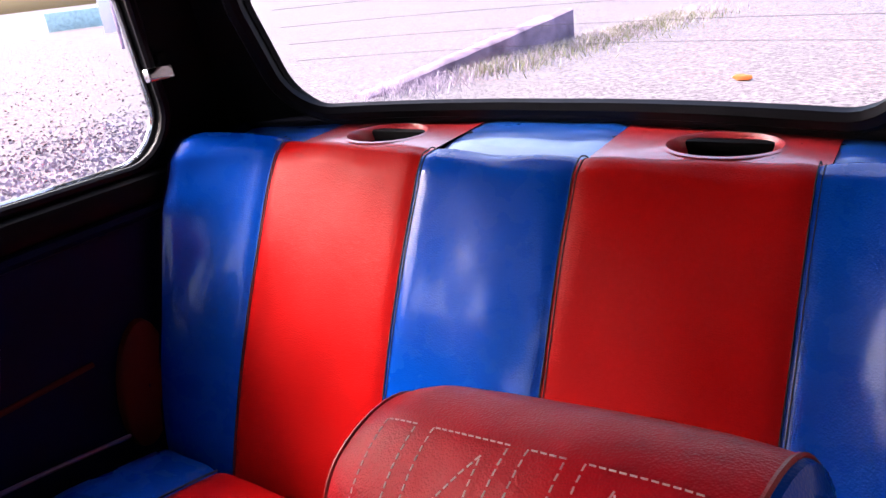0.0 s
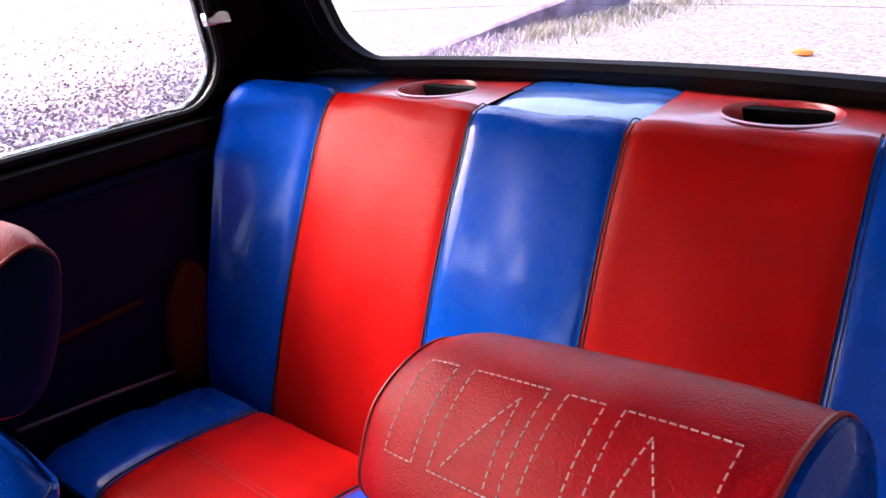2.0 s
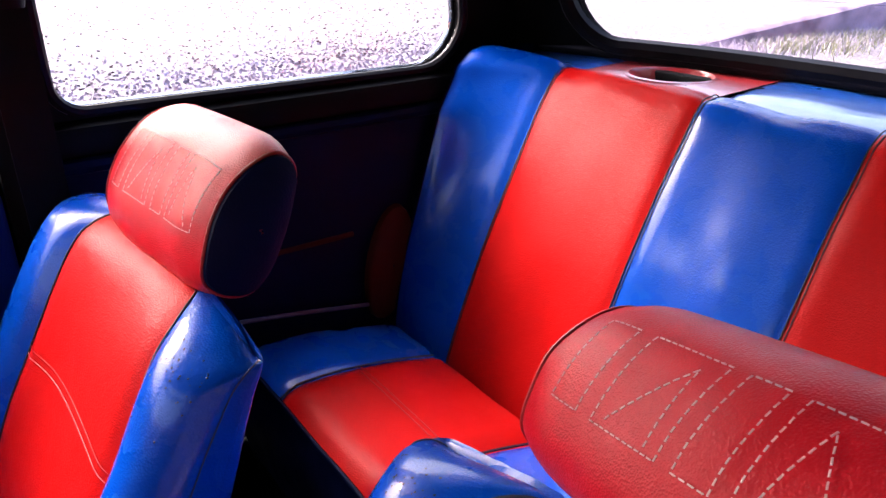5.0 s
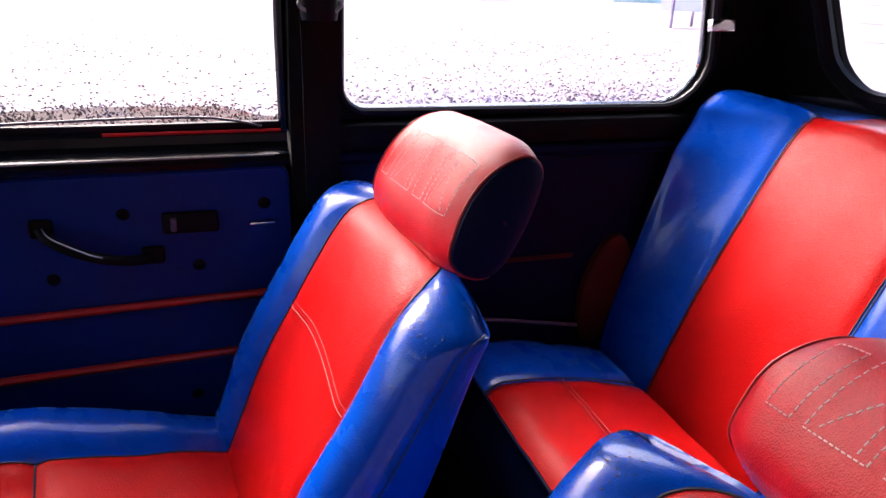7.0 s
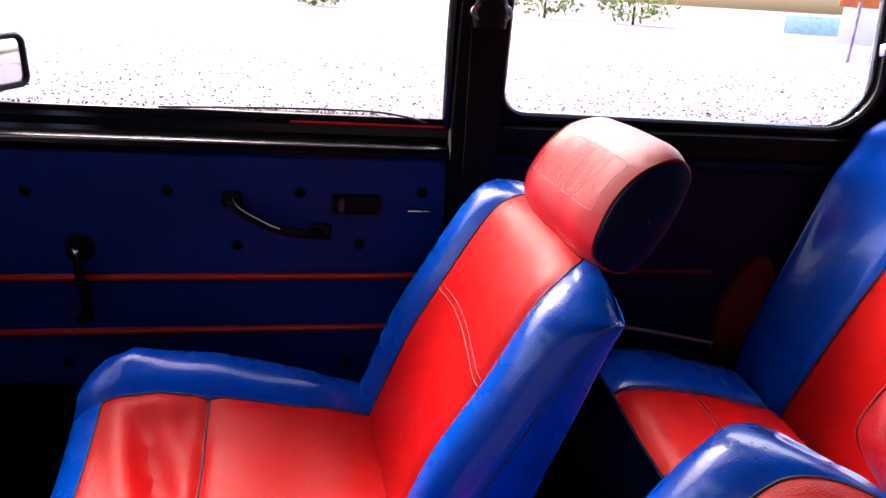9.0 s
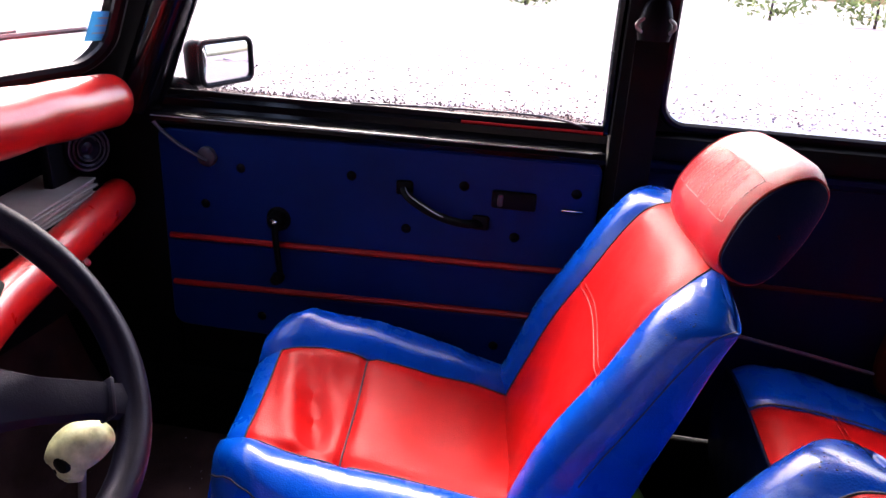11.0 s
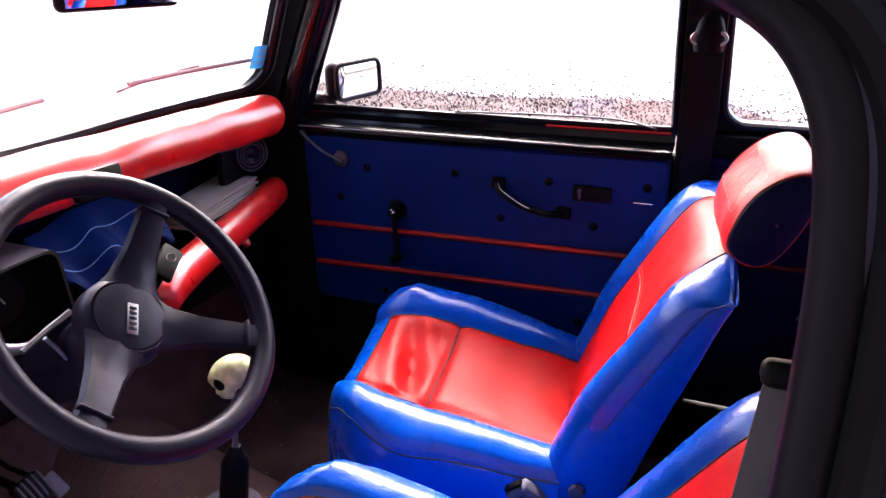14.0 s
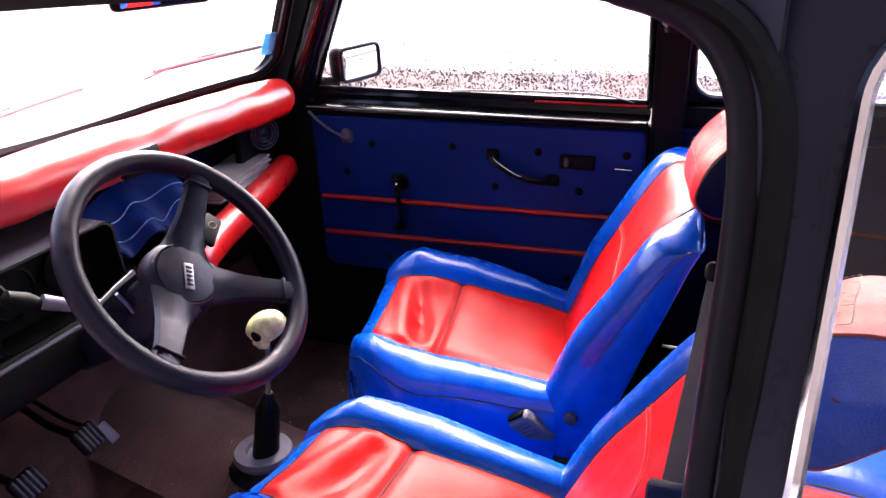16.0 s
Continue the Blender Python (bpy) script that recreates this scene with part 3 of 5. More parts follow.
def car_seat(label, x0, y0, z0, group, turn=0.0, recline=0.0, roll=0.0, tilt=(0.0, 0.0), lift=0.0, W=0.14, head_at=(0, 0, 0), head_turn=(27, 0, 0)):
    """A front seat; its origin stands at the foot of the backrest, on the cushion's top."""
    seat = thing("bucket_seat", label, "seat", group)
    seat.location, seat.rotation_euler = (x0, y0, z0), (0, 0, radians(turn))
    HW, FRONT, PAD = 0.236, 0.46, 0.585
    inner = -1 if x0 > 0 else 1

    def seam(t):
        return 0.142 - 0.040 * t

    EDGE = smooth([(0.0, 0.0, 0), (0.22, 0.012, 0), (0.50, 0.016, 0), (0.78, 0.006, 0), (0.95, -0.024, 0), (1.02, -0.075, 0), (1.0, -0.16, 0), (0.95, -0.30, 0)], 6)

    def cushion(a, t, wr=0.0):
        plan = 1.0 - (0.50 if a * inner > 0 else 0.27) * max(0.0, (min(t, 1.05) - 0.60) / 0.45) ** 2.0
        s = seam(min(t, 1)) + 0.022 * max(0.0, (t - 0.62) / 0.3) * (t < 1.2)
        if abs(a) <= 1:
            x, dz = a * s, -0.008 * (1 - a * a) - 0.006 * pinch((1 - abs(a)) * s, 0.012)
        else:
            n = (len(EDGE) - 1) * (abs(a) - 1)
            i = min(int(n), len(EDGE) - 2)
            e = EDGE[i].lerp(EDGE[i + 1], n - i)
            x, dz = math.copysign(s + e.x * (HW - s), a), e.y - 0.006 * pinch(e.x * (HW - s), 0.012)
        x *= plan
        if 1.15 < abs(a) < 1.9:
            dz += 0.010 * math.exp(-((t - 0.86) / 0.10) ** 2) * math.sin(math.pi * (abs(a) - 1.15) / 0.75)
            dz += 0.0035 * math.sin(t * 62 + 9 * abs(a)) * math.exp(-((t - 0.90) / 0.09) ** 2)
        down = 0.0
        if t <= 1:
            y, z = FRONT * t - 0.02, -0.040 + 0.066 * t + 0.008 * math.sin(math.pi * t)
            r = max(0.0, (t - 0.84) / 0.16)
            z -= 0.036 * r * r
            z -= 0.014 * math.exp(-((t - 0.70) / 0.09) ** 2) * max(0.0, 1 - a * a)
        else:
            y, z = FRONT - 0.02 + 0.020 * math.sin(min(1, (t - 1) * 2.2) * math.pi / 2), -0.010 - 0.26 * (t - 1)
            down = min(1.0, (t - 1) * 6)
        dz *= 1 - down if abs(a) <= 1.6 else 1 - 0.25 * down
        z += wr * 0.0110 * (1 - min(1.0, abs(a)) ** 6) * math.sin(y * 74 + x * 26 * inner + 2.0 * noise.noise(Vector((x * 7, y * 7, x0)))) * max(0.0, 1 - abs(t - 0.74) / 0.165)
        z -= 0.008 * pinch((t - PAD) * FRONT, 0.010) * (abs(a) < 1.02)
        return Vector((x, y, z + dz + lift * min(1.0, 0.05 + t / 0.75) + (tilt[0] + (tilt[1] - tilt[0]) * min(1.0, t / 0.585)) * x + lump((x + x0, y, 7), 0.005, 0.08)))

    base = part("cushion", grid(lambda a, t: cushion(a, t), fine(-1, 1, 20), fine(0, PAD, 18)), RED, seat, "smooth red vinyl seat panel")
    part("front_pad", grid(lambda a, t: cushion(a, t, 1.0), fine(-1, 1, 36), fine(PAD, 0.915, 18)), RED, seat, "wrinkled red vinyl front pad")
    part("front_band", grid(lambda a, t: cushion(a, t), steps(-1, 1, 20), steps(0.915, 2.0, 34)), BLUE, seat, "blue vinyl band over the seat's front")
    for sg in (-1, 1):
        part("side_bolster", grid(lambda a, t: cushion(sg * a, t), steps(1, 2, 30), steps(0, 2.0, 50)), BLUE, seat, "rounded blue vinyl side bolster")
        part("seam", tube([cushion(sg * 1.0, t) + Vector((0, 0, 0.0005)) for t in steps(0, 0.915, 30)], 0.0013, 5), SEAM, seat)
        part("seam", tube([cushion(sg * 1.53, t) + Vector((sg * 0.0006, 0, 0.0006)) for t in steps(0, 1.0, 30)], 0.0015, 5), SEAM, seat)
    part("seam", tube([cushion(a, PAD) + Vector((0, 0, 0.001)) for a in steps(-1, 1, 20)], 0.0015, 5), SEAM, seat)
    part("seam", tube([cushion(a, 0.915) + Vector((0, 0, 0.001)) for a in steps(-1, 1, 20)], 0.0015, 5), SEAM, seat)
    part("underframe", rbox((0.38, 0.36, 0.10), (0, 0.20, -0.27), bevel=0.01), BLACK, seat)

    # backrest: its face and its rear in side view, from the foot to the top
    def leaned(pts):
        c, d = math.cos(radians(recline)), math.sin(radians(recline))
        return smooth([(0, y * c - (z + 0.04) * d, y * d + (z + 0.04) * c - 0.04) for y, z in pts], 8)

    FACE = leaned([(0.026, -0.125), (0.000, -0.040), (-0.047, 0.083), (-0.104, 0.185), (-0.170, 0.296), (-0.206, 0.333), (-0.244, 0.348)])
    REAR_SIDE = leaned([(-0.095, -0.135), (-0.120, -0.055), (-0.160, 0.065), (-0.197, 0.170), (-0.237, 0.285), (-0.250, 0.325), (-0.254, 0.345)])
    SECT = smooth([(0, 0, 0), (0.3, 0.013, 0), (0.6, 0.013, 0), (0.85, -0.002, 0), (0.97, -0.018, 0.02), (1.0, -0.028, 0.10), (1.0, -0.03, 0.35), (0.99, 0, 0.80), (0.95, 0, 0.95), (0.80, 0, 1.0), (0.2, 0, 1.0), (-2.2, 0, 1.0)], 6)

    def back(a, k):
        u = max(0.0, min(k, 1.0))
        n = (len(FACE) - 1) * u
        i = min(int(n), len(FACE) - 2)
        f, g = FACE[i].lerp(FACE[i + 1], n - i), REAR_SIDE[i].lerp(REAR_SIDE[i + 1], n - i)
        depth = (f - g).length
        ahead = (f - g).normalized()
        top = max(0.0, (u - 0.60) / 0.40)
        hw, s = (0.230 if a * inner > 0 else 0.241) * (1 - (0.10 if x0 > 0 else 0.15) * top ** 5), 0.144 - 0.020 * u - (0.024 if x0 > 0 else 0.06) * top ** 4
        if abs(a) <= 1:
            x, o = a * s, -0.006 * (1 - a * a) * (1 - top) - 0.006 * pinch((1 - abs(a)) * s, 0.011) * min(1.0, depth / 0.06)
        else:
            m = (len(SECT) - 1) * (abs(a) - 1) / 2
            q = min(int(m), len(SECT) - 2)
            e = SECT[q].lerp(SECT[q + 1], m - q)
            x = math.copysign(max(0.0, s + e.x * (hw - s)), a)
            o = e.y * min(1.0, depth / 0.07) - e.z * depth - 0.006 * pinch(e.x * (hw - s), 0.011) * (m < 12) * min(1.0, depth / 0.06)
        p = f + ahead * (o + lump((x + x0, u * 0.5, 3), 0.005, 0.09) * min(1.0, depth / 0.08))
        fall = 0.030 * top ** 2 * (abs(x) / hw) ** 5 if x0 > 0 else 0.055 * top ** 2 * (abs(x) / hw) ** 3
        return Vector((x, p.y - 0.004 * top ** 4 * (abs(x) / hw) ** 6, p.z + roll * x - fall))

    ks = fine(0, 1.0, 34)
    rest = part("backrest", grid(lambda a, k: back(a, k), fine(-1, 1, 20), ks), RED, seat, "red vinyl backrest panel")
    for sg in (-1, 1):
        part("back_bolster", grid(lambda a, k: back(sg * a, k), steps(1, 2.2, 30), ks), BLUE, seat, "rounded blue vinyl backrest bolster")
        part("back_cover", grid(lambda a, k: back(sg * a, k), steps(2.2, 3, 14), ks), BLUE, seat)
        part("seam", tube([back(sg * 1.0, k) + Vector((0, 0.0005, 0)) for k in steps(0.02, 0.98, 36)], 0.0016, 5), SEAM, seat)
        part("seam", tube([back(sg * 1.90, k) + Vector((sg * 0.0008, 0.0006, 0.0004)) for k in steps(0.35, 0.97, 34)], 0.0009, 5), STITCH_DARK, seat)
    part("back_top", loft([[back(a, 1.0) for a in steps(-3, 3, 60)], [Vector((back(a, 1.0).x, back(0, 1.0).y - 0.005, back(a, 1.0).z + 0.002)) for a in steps(-3, 3, 60)]], closed=False), BLUE, seat)
    for o in (0.0, 0.012):
        part("stitching", tube([back(a, 0.50 + o + 0.016 * (1 - a * a)) + Vector((0, 0.0015, 0.0008)) for a in steps(-0.98, 0.98, 24)], 0.0005, 4), PIPE_RED if o else FADED_THREAD, seat)

    # specks of water on the inner bolster
    vs, fs = [], []
    rnd = random.Random(5)
    for i in range(46):
        a, k, r = inner * rnd.uniform(1.15, 1.55), rnd.gauss(0.74, 0.07), rnd.uniform(0.0005, 0.0014)
        c, q = back(a, k), back(a + 0.01, k) - back(a, k)
        e1 = q.normalized()
        e2 = (back(a, k + 0.01) - c).normalized()
        nn = e1.cross(e2) * (inner if inner < 0 else 1)
        nn = nn if nn.y > 0 else -nn
        j = len(vs)
        vs += [c + e1 * r * math.cos(t) + e2 * r * math.sin(t) for t in (0, 1.05, 2.09, 3.14, 4.19, 5.24)] + [c + nn * r * 0.6]
        fs += [(j + m, j + (m + 1) % 6, j + 6) for m in range(6)]
    dm = bpy.data.meshes.new("water_specks")
    dm.from_pydata(vs, [], fs)
    dm.materials.append(SEAM)
    dr = new("water_specks", dm)
    dr.parent = seat
    tagged(dr, "dark specks on the vinyl", kind="stuff")

    # headrest
    HEAD = smooth([(0.030, 0.0, 0), (0.048, 0.035, 0), (0.046, 0.085, 0), (0.022, 0.135, 0), (-0.020, 0.165, 0), (-0.062, 0.155, 0), (-0.082, 0.105, 0), (-0.078, 0.045, 0), (-0.060, 0.0, 0), (-0.015, -0.012, 0)], 5, closed=True)
    if x0 > 0:
        HEAD = [Vector((0.012 + (p.x - 0.012) * 0.72, p.y, 0)) for p in HEAD]
    else:
        HEAD = [Vector((p.x * 0.93, 0.06 + (p.y - 0.06) * 0.93, 0)) for p in HEAD]
    B = Matrix.Translation(head_at) @ Matrix.Rotation(radians(head_turn[2]), 4, "Z") @ Matrix.Rotation(radians(head_turn[1]), 4, "Y") @ Matrix.Rotation(radians(head_turn[0]), 4, "X")

    def head(x, i, grow=1.0):
        p = HEAD[i % len(HEAD)]
        e = max(0.0, (abs(x) / W - 0.60) / 0.40)
        k = grow * (1 - (0.13 if x0 > 0 or x > 0 else 0.04) * e * e) * (1 + 0.035 * (1 - (x / W) ** 2))
        c = Vector((-0.015, 0.075))
        q = c + (Vector((p.x, p.y)) - c) * k
        return B @ Vector((x, q.x + lump((x + x0, p.y, 9), 0.005, 0.07), q.y))

    n = len(HEAD)
    hr = part("headrest", loft([[head(x, i) for i in range(n)] for x in fine(-W, W, 26)]), RED_SOFT, seat, "padded red vinyl headrest with stitched bars")
    for sg in (-1, 1):
        # shade painted on the inner side panel; the outer one stays plain blue
        part("headrest_side", loft([[head(sg * W, i, g) + B.to_3x3() @ Vector((sg * o, 0, 0)) for i in range(n)] for g, o in ((1.0, 0.0), (0.97, 0.006), (0.75, 0.012), (0.35, 0.015), (0.03, 0.016))]), BLUE_SHADED if sg * x0 < 0 else BLUE, hr, "blue vinyl side panel")
        part("piping", tube([head(sg * W, i, 1.0) for i in range(n)], 0.0022, 6, closed=True), PIPE_RED, hr)

    def face(x, z, d=0.0):
        best = min(range(0, 5 * 5), key=lambda i: abs(HEAD[i].y - z))
        i2 = best + 1
        p, q = HEAD[best], HEAD[i2]
        y = p.x + (q.x - p.x) * ((z - p.y) / (q.y - p.y) if abs(q.y - p.y) > 1e-5 else 0)
        k = (1 + 0.035 * (1 - (x / W) ** 2)) * (1 - (0.13 if x0 > 0 or x > 0 else 0.04) * max(0.0, (abs(x) / W - 0.60) / 0.40) ** 2)
        return B @ Vector((x, -0.015 + (y + 0.015) * k + lump((x + x0, z, 9), 0.005, 0.07) + 0.0018 + d, 0.075 + (z - 0.075) * k))

    stitched_word(hr, face, THREAD, W / 0.14)
    for sg in (-1, 1):
        part("hinge", lathe([(0.004, -0.008), (0.012, -0.006), (0.014, 0.0), (0.011, 0.006), (0.006, 0.008)], 16, pose(sg * 0.236, -0.05, -0.06, 0, 90, 0)), GREYP, seat, "small grey recliner hinge")
    return seat


passenger = car_seat("red and blue vinyl front seat set upright by the closed door", 0.2735, 0.245, 0.385, "front seats", 5.4, 0.0, 0.115, (0.03, 0.227), 0.0, 0.139, (0.0, -0.251, 0.3355))
driver = car_seat("red and blue vinyl driver seat reclined behind the wheel", -0.304, 0.145, 0.354, "front seats", 0.0, 4.0, 0.0, (-0.03, -0.12), 0.043, 0.156, (-0.006, -0.2748, 0.3433), (40.2, 12.0, -11.0))


# ---- passenger door, shut ----
door = thing("door_1", "closed passenger door with dark blue vinyl panel", "car door", kind="structure")
DX = 0.592
DOOR = rounded([(0.130, 0.305, 0.03), (1.005, 0.305, 0.03), (1.012, 0.740, 0.02), (0.128, 0.748, 0.02)], 5)
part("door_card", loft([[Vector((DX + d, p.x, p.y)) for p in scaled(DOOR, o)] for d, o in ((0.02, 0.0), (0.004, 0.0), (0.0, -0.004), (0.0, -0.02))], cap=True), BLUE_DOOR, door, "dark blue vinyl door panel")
part("door_shell", rbox((0.05, 0.90, 0.72), (0.638, 0.57, 0.40), bevel=0.012), GLOSS, door)
for z0, z1 in ((0.514, 0.534), (0.408, 0.433)):
    part("piping", tube([(DX - 0.004, y, z0 + (z1 - z0) * (1.0 - y) / 0.87) for y in steps(0.995, 0.14, 24)], 0.0068, 8), PIPE_RED, door, "raised red vinyl piping")
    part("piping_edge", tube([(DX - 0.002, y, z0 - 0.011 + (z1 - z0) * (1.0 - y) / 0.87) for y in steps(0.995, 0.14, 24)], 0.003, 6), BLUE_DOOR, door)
# sill over the panel: black ledge, felts, glass channel
LEDGE = ((0.615, 0.742), (0.590, 0.748), (0.586, 0.757), (0.590, 0.768), (0.600, 0.772), (0.612, 0.775), (0.618, 0.782), (0.618, 0.796), (0.624, 0.803), (0.632, 0.804))
part("door_ledge", loft([[Vector((x, y, z)) for x, z in LEDGE] for y in steps(0.126, 1.03, 20)], closed=False), GLOSS, door, "black painted ledge under the window", sharp=25)
# the glossy ledge's highlight, modelled as a thin steel bar
part("ledge_highlight", tube([(0.588, y, 0.768 - 0.004 * y) for y in steps(0.15, 1.02, 16)], 0.0011, 6), STEEL, door, "thin bright line for the ledge's highlight")
part("window_felt", rbox((0.010, 0.88, 0.012), (0.629, 0.57, 0.808), bevel=0.003), RUBBER, door)
part("sill_strip", tube([(0.620, y, 0.800) for y in steps(0.135, 0.40, 8)], 0.003, 6), PIPE_RED, door, "short red strip on the sill")
part("loose_seal", tube(smooth([(0.630, 0.62, 0.815), (0.630, 0.42, 0.821), (0.628, 0.27, 0.822), (0.624, 0.20, 0.815), (0.620, 0.165, 0.806)], 6), 0.0022, 6), GREYP, door, "loose grey window seal")
FRAME = [Vector((right_x(z) + 0.006, y, z)) for y, z in ((1.012, 0.80), (0.965, 0.90), (0.900, 1.02), (0.850, 1.105), (0.80, 1.135), (0.45, 1.142), (0.16, 1.135), (0.134, 1.10), (0.131, 0.95), (0.128, 0.80))]
wframe = part("window_frame", tube(smooth(FRAME, 5), 0.010, 8), GLOSS, door, "slim black window frame")
part("pane", loft([[Vector((right_x(z) + 0.010 + d, y, z)) for y, z in ((0.13, z), (0.40, z), (0.70, z), (1.015 - max(0, z - 0.80) * 0.54, z))] for d, z in [(0, z) for z in steps(0.80, 1.13, 6)] + [(0.004, z) for z in steps(1.13, 0.80, 6)]], closed=False), GLASS, wframe).visible_shadow = False
# fittings
for y, z in ((0.835, 0.672), (0.605, 0.680), (0.382, 0.682), (0.492, 0.584), (0.278, 0.590), (0.915, 0.590), (0.170, 0.688), (0.55, 0.345), (0.30, 0.352), (0.80, 0.350)):
    sc = part("trim_screw", lathe([(0.0005, 0.005), (0.004, 0.0045), (0.0075, 0.002), (0.010, 0.0)], 14, pose(DX, y, z, 0, -90, 0)), BLACK, door)
crank = part("window_crank", lathe([(0.002, 0.030), (0.014, 0.028), (0.018, 0.020), (0.020, 0.004), (0.026, 0.0)], 18, pose(DX, 0.757, 0.574, 0, -90, 0)), BLACK, door, "black window crank")
part("crank_arm", tube([(DX - 0.024, 0.757, 0.574), (DX - 0.030, 0.752, 0.53), (DX - 0.028, 0.745, 0.462)], 0.010, 8, flat=0.6), BLACK, crank)
part("crank_knob", lathe([(0.002, 0.0), (0.011, 0.002), (0.013, 0.012), (0.010, 0.030), (0.002, 0.033)], 16, pose(DX - 0.028, 0.745, 0.462, 0, -90, 0)), BLACK, crank)
part("crank_cap", lathe([(0.001, 0.004), (0.006, 0.003), (0.008, 0.0)], 12, pose(DX - 0.030, 0.757, 0.576, 0, -90, 0)), CHROME, crank, "bright metal cap")
pull = part("door_pull", tube(smooth([(DX - 0.004, 0.497, 0.668), (DX - 0.030, 0.480, 0.655), (DX - 0.040, 0.430, 0.632), (DX - 0.034, 0.375, 0.618), (DX - 0.004, 0.345, 0.614)], 6), 0.010, 10, flat=0.55), BLACK, door, "black door pull strap")
# highlight on the strap, drawn as a thin steel line
part("pull_highlight", tube(smooth([(DX - 0.014, 0.494, 0.672), (DX - 0.036, 0.478, 0.661), (DX - 0.048, 0.430, 0.638), (DX - 0.047, 0.412, 0.631)], 6), 0.0012, 6), STEEL, pull, "thin bright line for the strap's highlight")
for y, z in ((0.497, 0.668), (0.345, 0.614)):
    part("pull_end", rbox((0.012, 0.034, 0.030), (DX - 0.004, y, z), bevel=0.006), BLACK, pull)
lock = part("lock_plate", rbox((0.010, 0.085, 0.036), (DX - 0.003, 0.285, 0.664), bevel=0.005), BLACK, door, "black recessed lock plate")
part("lock_lever", rbox((0.012, 0.010, 0.022), (DX - 0.010, 0.310, 0.664), (0, 0, 0), 0.003), GREYP, lock)
part("lock_tab", rbox((0.012, 0.040, 0.004), (DX - 0.006, 0.175, 0.657), bevel=0.0015), CHROME, door)
rel = part("door_release", lathe([(0.001, 0.014), (0.012, 0.013), (0.019, 0.008), (0.021, 0.0)], 20, pose(DX, 0.905, 0.690, 0, -90, 0)), GREYP, door, "grey metal release lever")
part("lever_arm", tube(smooth([(DX - 0.012, 0.900, 0.684), (DX - 0.016, 0.945, 0.706), (DX - 0.012, 0.985, 0.730), (DX - 0.008, 1.012, 0.752)], 5), 0.0055, 8, flat=0.6), GREYP, rel)
# outside mirror
mir = part("door_mirror", rbox((0.150, 0.055, 0.098), (0, 0, 0), (0, 0, 0), 0.024, 4), RUBBER, door, "black outside mirror with square glass")
mir.matrix_basis = pose(0.724, 0.940, 0.864, 0, -3, -22)
part("mirror_glass", rbox((0.126, 0.004, 0.078), (0, -0.0285, 0), bevel=0.0015), MIRROR, mir, "silvered mirror glass")
part("mirror_rim", tube([(p.x, -0.029, p.y) for p in rounded([(-0.068, -0.043, 0.016), (0.068, -0.043, 0.016), (0.068, 0.043, 0.016), (-0.068, 0.043, 0.016)], 5)], 0.006, 8, closed=True), RUBBER, mir)
part("mirror_foot", rbox((0.060, 0.05, 0.04), (-0.080, 0.022, -0.05), (0, 30, 0), 0.014, 3), RUBBER, mir)

# ---- seat belts ----
belt = thing("seat_belt", "black seat belt on the centre post", "seat belt")
belt.location = (-0.006, -0.010, 0.002)
part("anchor_cap", loft([[Vector((0.556 + dx * k, 0.088 + dy * k * 1.0, z)) for dx, dy in [(0.02 * math.cos(t), 0.027 * math.sin(t)) for t in steps(0, 2 * math.pi, 16)[:-1]]] for k, z in ((0.05, 1.048), (0.45, 1.043), (0.8, 1.028), (1.0, 1.008), (1.05, 0.985), (0.95, 0.972))], cap=True), RUBBER, belt, "rounded black anchor cap")
part("belt_loop", tube([(0.545, 0.088 + 0.031 * math.cos(t), 0.996 + 0.014 * math.sin(t)) for t in steps(0, 2 * math.pi, 24)[:-1]], 0.0032, 8, closed=True), STEEL, belt, "dull metal belt loop")
part("webbing", loft([[Vector((0.558 + 0.00 + d, y, z)) for y, d in ((0.060, 0), (0.116, 0), (0.116, 0.003), (0.060, 0.003))] for z in steps(0.99, 0.40, 8)], cap=True), BLACK, belt, "black webbing strap")
near_belt = thing("seat_belt", "grey driver seat belt hanging by the post", "seat belt")
part("webbing", loft([[Vector((-0.536 + d, y + 0.085 * (0.91 - z), z)) for y, d in ((-0.076, 0.0), (-0.038, 0.004), (-0.038, 0.007), (-0.076, 0.003))] for z in steps(0.915, 0.20, 10)], cap=True), WEB, near_belt, "grey webbing strap")
part("belt_guide", rbox((0.022, 0.040, 0.016), (-0.532, -0.055, 0.916), (0, 20, 0), 0.006, 3), BLACK, near_belt)
buck = thing("belt_buckle", "grey plastic seat belt buckle between the seats", "buckle")
part("buckle_body", rbox((0.026, 0.052, 0.082), (0, 0, 0.003), (0, 0, 0), 0.007, 3), LIGHTGREY, buck)
part("buckle_slot", rbox((0.012, 0.040, 0.006), (0, 0, 0.047), bevel=0.002), BLACK, buck)
part("buckle_stalk", tube([(0, 0, -0.045), (0.0, -0.005, -0.08), (0.0, -0.02, -0.14)], 0.008, 8, flat=2.0), BLACK, buck)
for k in range(4):
    part("grip_rib", rbox((0.003, 0.036, 0.004), (-0.0135, 0, 0.030 - k * 0.010), bevel=0.001), GREYP, buck)
buck.matrix_basis = Matrix.Translation((0.041, 0.243, 0.288)) @ Matrix.Rotation(radians(30), 4, Vector((-0.87, -0.34, 0.36))) @ pose(0, 0, 0, -20, -8, -12)

# ---- dashboard ----
dash = thing("dashboard", "padded red vinyl dashboard with dark instrument binnacle", "dashboard")
dash.location = (0.0, 0.006, 0.018)


